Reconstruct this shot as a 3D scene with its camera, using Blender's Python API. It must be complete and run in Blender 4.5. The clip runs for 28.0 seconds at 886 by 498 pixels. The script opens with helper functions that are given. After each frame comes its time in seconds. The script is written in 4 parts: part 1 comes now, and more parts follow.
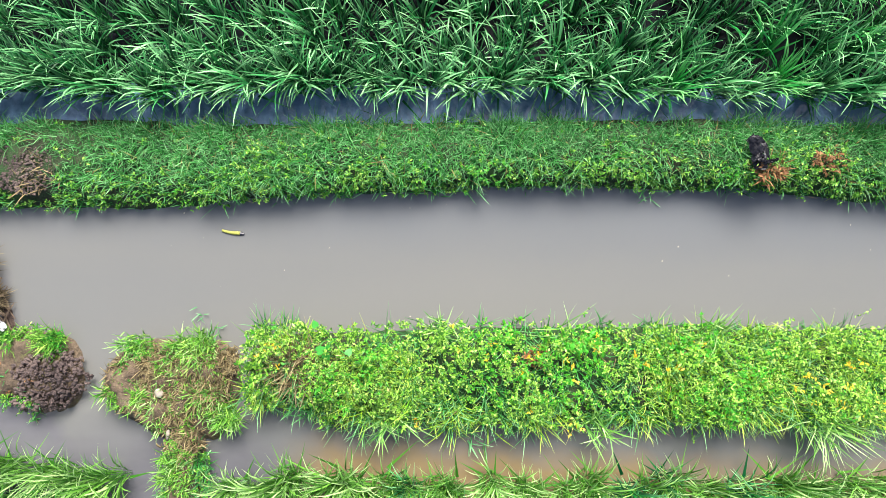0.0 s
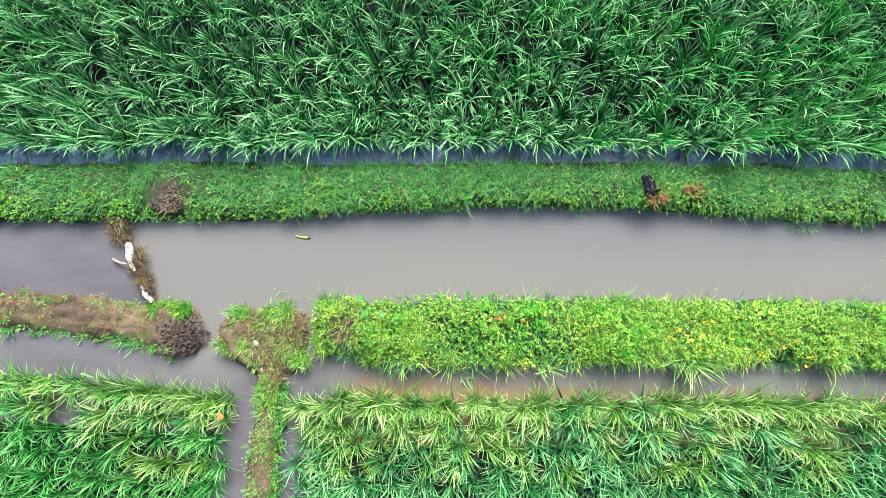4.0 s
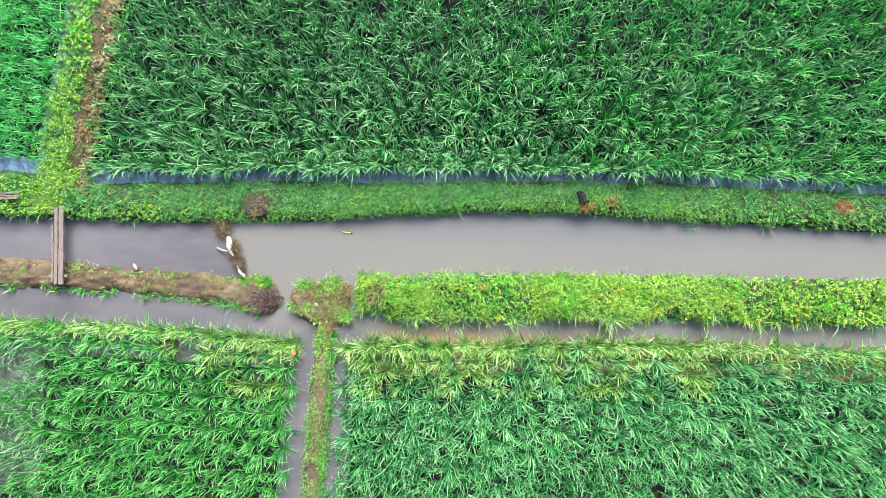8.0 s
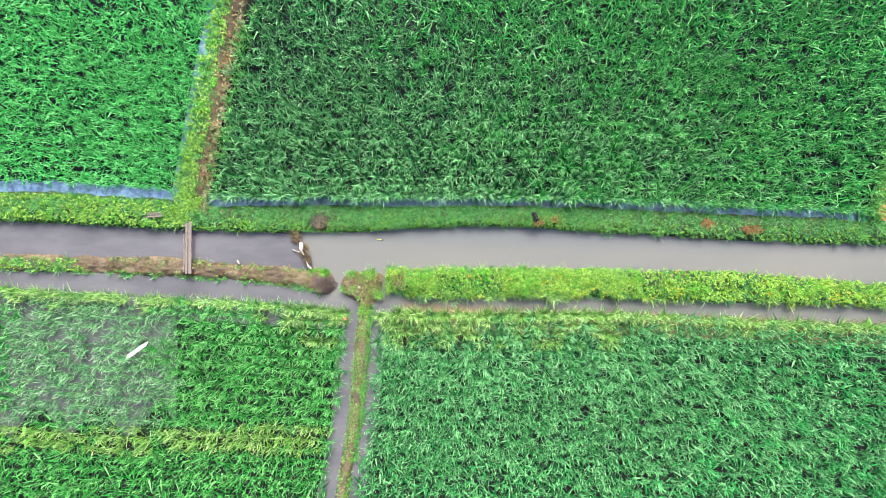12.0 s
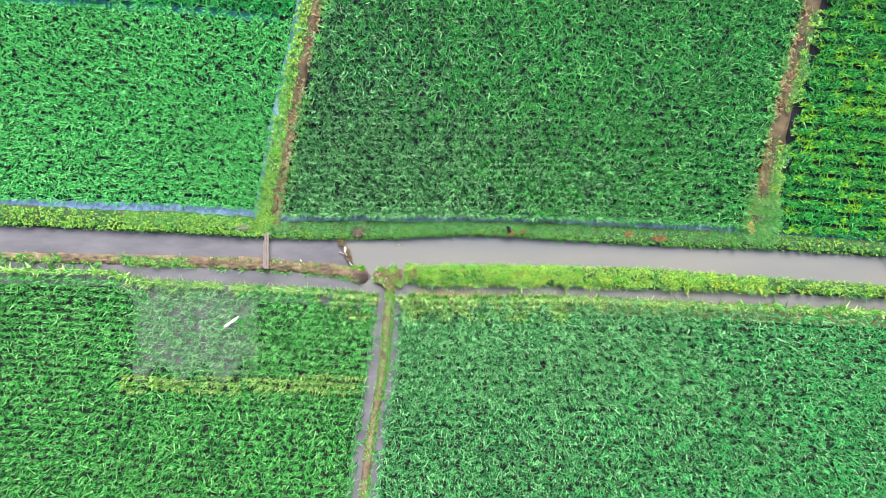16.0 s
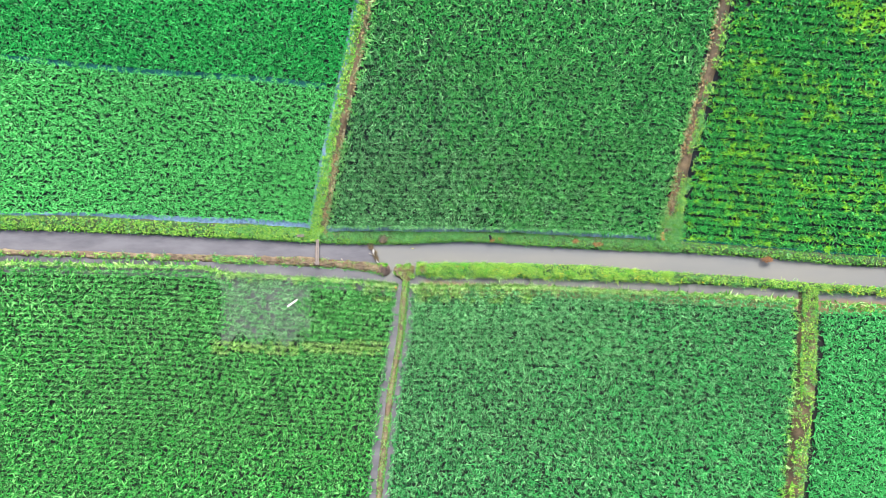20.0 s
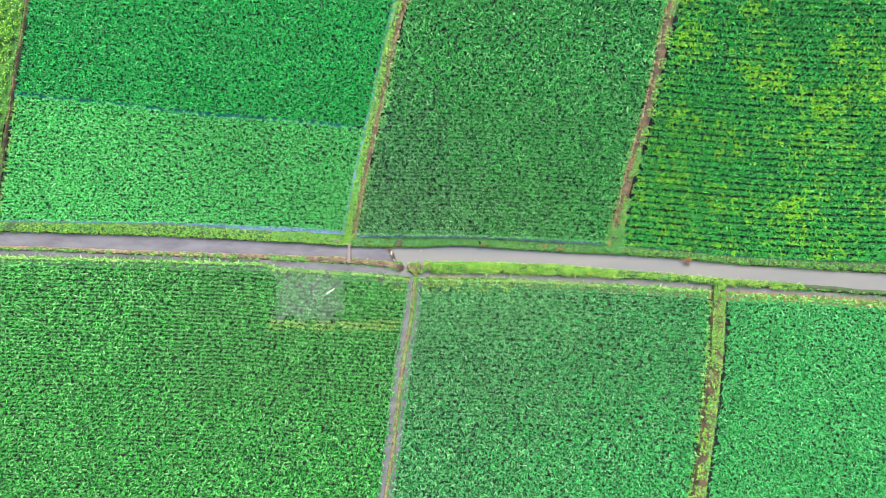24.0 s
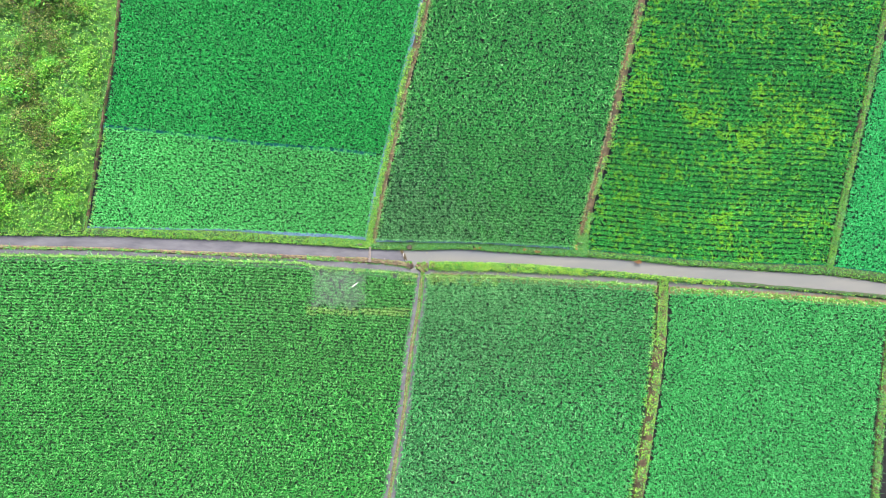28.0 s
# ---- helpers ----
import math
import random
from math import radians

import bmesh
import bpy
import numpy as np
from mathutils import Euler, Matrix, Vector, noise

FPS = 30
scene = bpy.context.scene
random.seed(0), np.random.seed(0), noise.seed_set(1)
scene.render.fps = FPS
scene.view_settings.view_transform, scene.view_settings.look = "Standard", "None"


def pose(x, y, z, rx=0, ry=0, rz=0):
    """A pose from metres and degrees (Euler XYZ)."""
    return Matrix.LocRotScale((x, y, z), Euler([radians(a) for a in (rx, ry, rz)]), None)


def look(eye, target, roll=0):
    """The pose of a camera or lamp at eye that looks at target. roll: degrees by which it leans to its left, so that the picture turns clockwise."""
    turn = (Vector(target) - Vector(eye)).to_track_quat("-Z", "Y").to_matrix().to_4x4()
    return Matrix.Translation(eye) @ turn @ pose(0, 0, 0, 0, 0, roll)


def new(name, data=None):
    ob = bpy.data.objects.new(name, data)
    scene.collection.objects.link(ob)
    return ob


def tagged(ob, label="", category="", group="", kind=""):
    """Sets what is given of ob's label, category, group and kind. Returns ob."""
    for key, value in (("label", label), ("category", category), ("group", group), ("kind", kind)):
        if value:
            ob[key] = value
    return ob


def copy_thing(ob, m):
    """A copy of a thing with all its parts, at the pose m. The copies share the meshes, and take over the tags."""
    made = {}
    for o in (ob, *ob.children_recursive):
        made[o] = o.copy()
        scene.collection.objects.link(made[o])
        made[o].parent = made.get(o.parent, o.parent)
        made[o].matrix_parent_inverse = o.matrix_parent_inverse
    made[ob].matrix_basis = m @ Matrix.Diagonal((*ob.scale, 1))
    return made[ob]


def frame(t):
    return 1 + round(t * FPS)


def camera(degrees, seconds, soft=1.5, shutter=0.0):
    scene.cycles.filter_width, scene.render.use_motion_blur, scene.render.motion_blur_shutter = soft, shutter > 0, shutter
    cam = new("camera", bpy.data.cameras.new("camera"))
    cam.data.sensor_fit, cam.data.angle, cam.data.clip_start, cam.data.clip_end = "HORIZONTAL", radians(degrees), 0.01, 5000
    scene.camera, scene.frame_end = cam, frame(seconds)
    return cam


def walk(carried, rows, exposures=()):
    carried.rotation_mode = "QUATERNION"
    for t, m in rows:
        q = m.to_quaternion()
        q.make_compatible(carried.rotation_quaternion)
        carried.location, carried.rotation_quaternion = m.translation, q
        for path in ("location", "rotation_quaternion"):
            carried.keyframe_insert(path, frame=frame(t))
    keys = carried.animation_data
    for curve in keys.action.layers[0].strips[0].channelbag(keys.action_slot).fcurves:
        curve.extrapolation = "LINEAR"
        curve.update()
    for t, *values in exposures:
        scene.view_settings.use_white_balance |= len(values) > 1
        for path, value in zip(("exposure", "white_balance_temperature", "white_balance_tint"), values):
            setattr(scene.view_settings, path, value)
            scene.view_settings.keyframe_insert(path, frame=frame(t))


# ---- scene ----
cam = camera(70, 28.0, soft=0.8)

# seconds, x, y, height, turn; the drone climbs, looking straight down
CLIMB = [
    (0.0, 0.000, 0.000, 3.963, -0.25), (1.5, 0.005, -0.014, 4.597, -0.24), (3.0, 0.022, -0.024, 5.396, -0.23),
    (5.5, 0.050, -0.103, 6.798, -0.23), (8.0, 0.083, -0.214, 8.683, -0.21), (9.5, 0.130, -0.270, 10.216, -0.20),
    (11.0, 0.150, -0.280, 11.814, -0.18), (12.5, 0.157, -0.265, 13.648, -0.13), (14.5, 0.175, -0.281, 16.213, -0.06),
    (17.0, 0.250, -0.317, 20.326, -0.06), (18.5, 0.300, -0.340, 23.057, -0.01), (20.0, 0.334, -0.352, 25.969, 0.07),
    (21.5, 0.360, -0.375, 29.168, 0.20), (23.5, 0.425, -0.395, 33.292, 0.35), (25.0, 0.466, -0.399, 36.615, 0.52),
    (28.0, 0.509, -0.390, 43.297, 0.72),
]
walk(cam, [(t, pose(x, y, h, 1.15, 1.07, turn)) for t, x, y, h, turn in CLIMB], [(0.0, 1.47), (8.0, 1.56), (16.0, 1.63), (28.0, 1.66)])

# ---- light: bright overcast noon ----
world = bpy.data.worlds.new("sky")
scene.world = world
world.use_nodes = True
wn = world.node_tree.nodes
sky = wn.new("ShaderNodeTexSky")
sky.sky_type, sky.sun_disc = "NISHITA", False
sky.sun_elevation, sky.sun_rotation = radians(48), radians(8)
sky.air_density, sky.dust_density, sky.ozone_density = 1.0, 5.0, 1.0
wn["Background"].inputs["Strength"].default_value = 0.083
world.node_tree.links.new(sky.outputs["Color"], wn["Background"].inputs["Color"])
sun = new("sun", bpy.data.lights.new("sun", "SUN"))
sun.data.energy, sun.data.angle, sun.data.color = 2.6, radians(32), (1.0, 0.98, 0.96)
sun.matrix_world = look((2.9, 20.5, 23.0), (0, 0, 0))


# ---- numeric helpers ----
RNG = np.random.default_rng(7)


def line(*pairs):
    """A smooth way: a function that gives the second number for the first."""
    p = np.array(sorted(pairs), dtype=float)
    return lambda v: np.interp(v, p[:, 0], p[:, 1])


def fuzz(x, y, size, seed=0):
    """Value noise from 0 to 1 at places x, y."""
    x, y = np.asarray(x, float) / size + seed * 17.3, np.asarray(y, float) / size + seed * 9.1
    i, j = np.floor(x), np.floor(y)
    u, v = x - i, y - j
    u, v = u * u * (3 - 2 * u), v * v * (3 - 2 * v)

    def h(a, b):
        r = np.sin(a * 127.1 + b * 311.7 + seed * 74.7) * 43758.5453
        return r - np.floor(r)
    return (h(i, j) * (1 - u) + h(i + 1, j) * u) * (1 - v) + (h(i, j + 1) * (1 - u) + h(i + 1, j + 1) * u) * v


def uni(a, b, n):
    return RNG.uniform(a, b, n)


def mesh_of(name, verts, loops, sizes, along=None, smooth=True):
    me = bpy.data.meshes.new(name)
    me.vertices.add(len(verts))
    me.vertices.foreach_set("co", np.ascontiguousarray(verts, dtype=np.float32).ravel())
    me.loops.add(len(loops))
    me.loops.foreach_set("vertex_index", np.ascontiguousarray(loops, dtype=np.int32))
    me.polygons.add(len(sizes))
    starts = np.concatenate(([0], np.cumsum(sizes)[:-1])).astype(np.int32)
    me.polygons.foreach_set("loop_start", starts)
    me.polygons.foreach_set("use_smooth", np.full(len(sizes), smooth))
    if along is not None:
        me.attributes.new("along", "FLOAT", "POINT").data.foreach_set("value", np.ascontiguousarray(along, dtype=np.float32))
    me.update(calc_edges=True)
    return me


class Blades:
    """Collects tapered bent leaves, many at a time, for one mesh."""

    def __init__(self):
        self.v, self.l, self.s, self.a, self.n = [], [], [], [], 0

    def add(self, base, az, length, width, e0, e1, prof=(0.55, 1.0, 0.75), start=0.0, lift=1.0, curl=1.0):
        """base (n,3); az: heading; e0, e1: steepness at the foot and at the tip, radians; prof: half widths up the leaf; lift: how pale it gets; curl: above 1 it bends over late."""
        n = len(base)
        if n == 0:
            return
        k = len(prof)
        az, length, width = (np.broadcast_to(np.asarray(q, float), n) for q in (az, length, width))
        e0, e1 = np.broadcast_to(np.asarray(e0, float), n), np.broadcast_to(np.asarray(e1, float), n)
        steps = np.linspace(0, 1, k + 1)
        mid = (steps[1:] + steps[:-1]) / 2
        el = e0[:, None] + (e1 - e0)[:, None] * mid[None, :] ** curl
        r = np.concatenate((np.zeros((n, 1)), np.cumsum(np.cos(el), 1)), 1) * (length / k)[:, None]
        z = np.concatenate((np.zeros((n, 1)), np.cumsum(np.sin(el), 1)), 1) * (length / k)[:, None]
        cx = base[:, 0:1] + np.cos(az)[:, None] * r
        cy = base[:, 1:2] + np.sin(az)[:, None] * r
        cz = base[:, 2:3] + z
        twist = uni(-0.5, 0.5, n)
        sx, sy, sz = -np.sin(az) * np.cos(twist), np.cos(az) * np.cos(twist), np.sin(twist)
        w = width[:, None] * np.array(prof)[None, :] / 2
        left = np.stack((cx[:, :k] - sx[:, None] * w, cy[:, :k] - sy[:, None] * w, cz[:, :k] - sz[:, None] * w), -1)
        right = np.stack((cx[:, :k] + sx[:, None] * w, cy[:, :k] + sy[:, None] * w, cz[:, :k] + sz[:, None] * w), -1)
        tip = np.stack((cx[:, k], cy[:, k], cz[:, k]), -1)[:, None]
        both = np.stack((left, right), 2).reshape(n, 2 * k, 3)
        self.v.append(np.concatenate((both, tip), 1).reshape(-1, 3))
        pat, sizes = [], []
        for q in range(k - 1):
            pat += [2 * q, 2 * q + 1, 2 * q + 3, 2 * q + 2]
            sizes.append(4)
        pat += [2 * k - 2, 2 * k - 1, 2 * k]
        sizes.append(3)
        m = 2 * k + 1
        self.l.append((np.array(pat)[None, :] + (np.arange(n) * m)[:, None] + self.n).ravel())
        self.s.append(np.tile(sizes, n))
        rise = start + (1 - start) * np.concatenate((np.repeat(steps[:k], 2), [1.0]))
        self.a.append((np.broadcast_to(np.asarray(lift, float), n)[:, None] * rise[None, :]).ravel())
        self.n += n * m

    def mesh(self, name):
        return mesh_of(name, np.concatenate(self.v), np.concatenate(self.l), np.concatenate(self.s), np.concatenate(self.a))


def grown(name, blades, material, label="", category="", kind="stuff", parent=None):
    me = blades.mesh(name)
    me.materials.append(material)
    ob = new(name, me)
    ob.parent = parent
    return tagged(ob, label, category, "", kind)


def part(name, bm, material, parent=None, label="", smooth=False):
    me = bpy.data.meshes.new(name)
    for f in bm.faces:
        f.smooth = smooth
    bm.to_mesh(me)
    bm.free()
    me.materials.append(material)
    ob = new(name, me)
    ob.parent = parent
    return tagged(ob, label)


# ---- materials ----
def nodes_of(name):
    m = bpy.data.materials.new(name)
    m.use_nodes = True
    t = m.node_tree
    return m, t, t.nodes["Principled BSDF"], t.nodes["Material Output"]


def node(t, kind, **inputs):
    n = t.nodes.new(kind)
    for key, value in inputs.items():
        n.inputs[key.replace("_", " ")].default_value = value
    return n


def ramp(t, source, *stops):
    r = t.nodes.new("ShaderNodeValToRGB")
    e = r.color_ramp.elements
    while len(e) < len(stops):
        e.new(0.5)
    for el, (p, c) in zip(e, stops):
        el.position, el.color = p, (*c, 1)
    t.links.new(source, r.inputs["Fac"])
    return r.outputs["Color"]


def mix(t, fac, a, b, how="MIX"):
    n = t.nodes.new("ShaderNodeMix")
    n.data_type, n.blend_type = "RGBA", how
    for value, slot in ((fac, n.inputs["Factor"]), (a, n.inputs[6]), (b, n.inputs[7])):
        if isinstance(value, bpy.types.NodeSocket):
            t.links.new(value, slot)
        else:
            slot.default_value = (*value, 1) if isinstance(value, tuple) else value
    return n.outputs[2]


def calc(t, how, a, b=0.0, c=0.0, clamp=False):
    n = t.nodes.new("ShaderNodeMath")
    n.operation, n.use_clamp = how, clamp
    for value, slot in zip((a, b, c), n.inputs):
        if isinstance(value, bpy.types.NodeSocket):
            t.links.new(value, slot)
        else:
            slot.default_value = value
    return n.outputs[0]


def patches(t, scale, detail=3.0, rough=0.55, stretch=None):
    g = t.nodes.new("ShaderNodeNewGeometry")
    n = node(t, "ShaderNodeTexNoise", Scale=scale, Detail=detail, Roughness=rough)
    if stretch:
        mp = t.nodes.new("ShaderNodeMapping")
        mp.inputs["Scale"].default_value = stretch
        t.links.new(g.outputs["Position"], mp.inputs["Vector"])
        t.links.new(mp.outputs["Vector"], n.inputs["Vector"])
    else:
        t.links.new(g.outputs["Position"], n.inputs["Vector"])
    return n.outputs["Fac"]


def bump(t, bsdf, source, strength, distance):
    b = node(t, "ShaderNodeBump", Strength=strength, Distance=distance)
    t.links.new(source, b.inputs["Height"])
    t.links.new(b.outputs["Normal"], bsdf.inputs["Normal"])


def leaf_material(name, deep, fresh, tip, patch=None, patch_scale=0.35, patch_at=(0.5, 0.62), translucence=0.10, rough=0.40, dry=0.0):
    """Leaves: each a shade between deep and fresh, paler to the tip; patch: a colour that comes in patches over the field."""
    m, t, bsdf, out = nodes_of(name)
    g = t.nodes.new("ShaderNodeNewGeometry")
    rnd = g.outputs["Random Per Island"]
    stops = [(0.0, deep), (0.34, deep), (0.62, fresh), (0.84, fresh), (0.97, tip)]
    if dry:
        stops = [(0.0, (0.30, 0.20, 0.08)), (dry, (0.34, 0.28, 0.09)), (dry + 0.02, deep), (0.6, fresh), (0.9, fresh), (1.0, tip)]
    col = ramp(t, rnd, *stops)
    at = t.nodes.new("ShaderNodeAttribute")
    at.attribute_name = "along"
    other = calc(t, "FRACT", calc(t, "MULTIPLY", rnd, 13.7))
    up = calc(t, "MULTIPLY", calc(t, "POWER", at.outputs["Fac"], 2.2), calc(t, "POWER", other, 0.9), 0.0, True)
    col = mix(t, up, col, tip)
    big = patches(t, 0.5, 4)
    col = mix(t, 0.5, col, ramp(t, big, (0.3, (0.62, 0.66, 0.62)), (0.7, (1.0, 1.0, 1.0))), "MULTIPLY")
    if patch:
        broad = ramp(t, patches(t, patch_scale, 4, 0.6), (patch_at[0], (0, 0, 0)), (patch_at[1], (1, 1, 1)))
        where = calc(t, "ADD", calc(t, "MULTIPLY", broad, 0.22), calc(t, "ADD", patches(t, patch_scale * 11, 2, 0.6), calc(t, "MULTIPLY", other, 0.14)))
        where = ramp(t, where, (0.735, (0, 0, 0)), (0.80, (1, 1, 1)))
        col = mix(t, where, col, patch)
    t.links.new(col, bsdf.inputs["Base Color"])
    bsdf.inputs["Roughness"].default_value = rough
    bsdf.inputs["Specular IOR Level"].default_value = 0.24
    tr = t.nodes.new("ShaderNodeBsdfTranslucent")
    t.links.new(col, tr.inputs["Color"])
    ms = node(t, "ShaderNodeMixShader", Fac=translucence)
    t.links.new(bsdf.outputs["BSDF"], ms.inputs[1])
    t.links.new(tr.outputs["BSDF"], ms.inputs[2])
    t.links.new(ms.outputs[0], out.inputs["Surface"])
    return m


def earth_material(name, wet, mid, dry, scale=9.0, rough=0.8, moss=None, moss_at=0.55):
    m, t, bsdf, _ = nodes_of(name)
    fine = patches(t, scale * 6, 6, 0.7)
    broad = patches(t, scale * 0.35, 5, 0.6)
    col = ramp(t, broad, (0.3, wet), (0.5, mid), (0.72, dry))
    col = mix(t, 0.7, col, ramp(t, fine, (0.34, (0.35, 0.33, 0.31)), (0.62, (1.2, 1.18, 1.16))), "MULTIPLY")
    if moss:
        col = mix(t, ramp(t, patches(t, scale * 0.5, 6, 0.7), (moss_at, (0, 0, 0)), (moss_at + 0.12, (1, 1, 1))), col, moss)
    t.links.new(col, bsdf.inputs["Base Color"])
    bsdf.inputs["Roughness"].default_value = rough
    bump(t, bsdf, fine, 0.8, 0.02)
    return m


def plain_material(name, a, b, scale=30.0, rough=0.6, metal=0.0, relief=0.3, stretch=None, depth=0.004):
    m, t, bsdf, _ = nodes_of(name)
    f = patches(t, scale, 5, 0.65, stretch)
    t.links.new(ramp(t, f, (0.3, a), (0.7, b)), bsdf.inputs["Base Color"])
    bsdf.inputs["Roughness"].default_value, bsdf.inputs["Metallic"].default_value = rough, metal
    bump(t, bsdf, f, relief, depth)
    return m


def water_material(name, milky, dull, plume=True, rice_reflection=(0.205, 0.150, 0.082), grain=0.0):
    """Silty water: pale where the stirred mud drifts east of the brush dam, duller in the side ditches."""
    m, t, bsdf, _ = nodes_of(name)
    g = t.nodes.new("ShaderNodeNewGeometry")
    sep = t.nodes.new("ShaderNodeSeparateXYZ")
    t.links.new(g.outputs["Position"], sep.inputs[0])
    x, y = sep.outputs[0], sep.outputs[1]
    cloud = patches(t, 0.9, 5, 0.6, (0.5, 1.6, 1))
    col = mix(t, 0.6, dull, ramp(t, cloud, (0.36, (0.58, 0.57, 0.60)), (0.62, (1.14, 1.13, 1.13))), "MULTIPLY")
    if grain:
        col = mix(t, 0.8, col, ramp(t, patches(t, grain, 5, 0.65), (0.38, (0.45, 0.48, 0.50)), (0.6, (1.15, 1.12, 1.1))), "MULTIPLY")
    if plume:
        stain = ramp(t, patches(t, 4.0, 5, 0.65, (0.6, 1.5, 1)), (0.46, (0, 0, 0)), (0.6, (1, 1, 1)))
        near_bank = calc(t, "MULTIPLY", calc(t, "ADD", calc(t, "ADD", y, calc(t, "MULTIPLY", x, 0.045)), 0.05), 3.0, clamp=True)
        col = mix(t, calc(t, "MULTIPLY", calc(t, "MULTIPLY", stain, near_bank), 0.75), col, (0.060, 0.055, 0.060))
        wob = calc(t, "MULTIPLY", calc(t, "SUBTRACT", patches(t, 2.5, 4), 0.5), 0.35)
        # the dam leans: its line is x = -2.97 - 0.42 * y
        e = calc(t, "ADD", calc(t, "ADD", x, calc(t, "MULTIPLY", y, -0.42 * -1)), 2.97)
        east = calc(t, "MULTIPLY", calc(t, "ADD", e, wob), 8.0, clamp=True)
        s = calc(t, "ADD", calc(t, "ADD", y, calc(t, "MULTIPLY", x, 0.045)), 1.35)
        north = calc(t, "MULTIPLY", calc(t, "ADD", s, wob), 3.0, clamp=True)
        pale = mix(t, 0.5, milky, ramp(t, patches(t, 0.5, 3, 0.5, (0.4, 1.5, 1)), (0.3, (0.78, 0.83, 0.92)), (0.68, (1.10, 1.08, 1.04))), "MULTIPLY")
        # brown along the southern rice: its reflection painted into the water colour
        brown = calc(t, "MULTIPLY", calc(t, "SUBTRACT", calc(t, "MULTIPLY", calc(t, "ADD", s, wob), -1.0), -0.26), 5.0, clamp=True)
        clear = calc(t, "MULTIPLY", calc(t, "ADD", calc(t, "ADD", y, calc(t, "MULTIPLY", x, 0.03)), calc(t, "MULTIPLY", wob, 0.6)), 2.0, clamp=True)
        pale = mix(t, calc(t, "MULTIPLY", clear, 0.8), pale, (0.122, 0.132, 0.146))
        col = mix(t, calc(t, "MULTIPLY", east, north), col, pale)
        col = mix(t, calc(t, "MULTIPLY", brown, calc(t, "MULTIPLY", calc(t, "ADD", x, 1.15), 3.0, clamp=True)), col, rice_reflection)
    t.links.new(col, bsdf.inputs["Base Color"])
    bsdf.inputs["Roughness"].default_value = 0.06
    bsdf.inputs["IOR"].default_value = 1.333
    bump(t, bsdf, patches(t, 3.0, 3, 0.5), 0.06, 0.02)
    return m


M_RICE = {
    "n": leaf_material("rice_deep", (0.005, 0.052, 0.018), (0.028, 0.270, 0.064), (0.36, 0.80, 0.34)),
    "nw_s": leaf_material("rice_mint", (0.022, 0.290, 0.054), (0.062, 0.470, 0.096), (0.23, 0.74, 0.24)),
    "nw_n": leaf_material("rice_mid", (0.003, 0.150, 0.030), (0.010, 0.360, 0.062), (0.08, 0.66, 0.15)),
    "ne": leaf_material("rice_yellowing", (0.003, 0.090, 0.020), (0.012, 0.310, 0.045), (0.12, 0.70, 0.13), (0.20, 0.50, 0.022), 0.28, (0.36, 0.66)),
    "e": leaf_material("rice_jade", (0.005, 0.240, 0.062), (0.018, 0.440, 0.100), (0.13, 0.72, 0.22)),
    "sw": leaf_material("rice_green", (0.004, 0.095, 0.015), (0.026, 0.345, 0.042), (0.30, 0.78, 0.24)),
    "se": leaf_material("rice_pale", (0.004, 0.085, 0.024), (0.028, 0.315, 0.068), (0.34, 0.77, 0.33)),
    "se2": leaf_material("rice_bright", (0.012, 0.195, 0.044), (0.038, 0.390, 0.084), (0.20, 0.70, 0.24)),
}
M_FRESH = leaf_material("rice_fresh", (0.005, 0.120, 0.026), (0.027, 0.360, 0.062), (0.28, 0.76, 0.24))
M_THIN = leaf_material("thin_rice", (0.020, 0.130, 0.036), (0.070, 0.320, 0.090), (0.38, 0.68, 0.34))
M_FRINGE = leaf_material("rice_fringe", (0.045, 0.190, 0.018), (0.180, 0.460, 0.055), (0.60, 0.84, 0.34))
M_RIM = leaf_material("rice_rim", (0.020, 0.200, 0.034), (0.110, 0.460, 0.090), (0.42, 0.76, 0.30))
M_GRASS = leaf_material("bank_grass", (0.005, 0.060, 0.011), (0.036, 0.270, 0.038), (0.34, 0.72, 0.30), dry=0.03)
M_WEED = leaf_material("weed_leaves", (0.025, 0.150, 0.010), (0.120, 0.380, 0.026), (0.42, 0.68, 0.12), (0.04, 0.27, 0.02), 2.0)
M_LUSH = leaf_material("lush_leaves", (0.030, 0.150, 0.012), (0.215, 0.490, 0.038), (0.54, 0.78, 0.16), (0.06, 0.36, 0.02), 1.8)
M_YELLOW = leaf_material("yellow_leaves", (0.60, 0.40, 0.02), (0.80, 0.56, 0.03), (0.85, 0.66, 0.06))
M_DEAD = leaf_material("dead_leaves", (0.16, 0.07, 0.03), (0.32, 0.15, 0.06), (0.45, 0.26, 0.12), translucence=0.1, rough=0.7)
M_LIME = leaf_material("lime_grass", (0.110, 0.340, 0.010), (0.400, 0.680, 0.030), (0.72, 0.86, 0.22))
M_TARO = leaf_material("fresh_green_leaf", (0.05, 0.32, 0.04), (0.11, 0.46, 0.07), (0.22, 0.58, 0.14))
M_SHRUB = leaf_material("shrub_leaves", (0.030, 0.200, 0.010), (0.120, 0.430, 0.022), (0.36, 0.68, 0.08), (0.05, 0.30, 0.03), 0.7, (0.45, 0.6))
M_SHRUB_DRY = leaf_material("olive_shrub_leaves", (0.012, 0.036, 0.006), (0.085, 0.130, 0.018), (0.30, 0.32, 0.08), (0.08, 0.30, 0.02), 0.8, (0.48, 0.6))
M_PALE_STRAW = leaf_material("pale_straw", (0.20, 0.18, 0.10), (0.38, 0.36, 0.22), (0.52, 0.52, 0.36), translucence=0.1, rough=0.7)
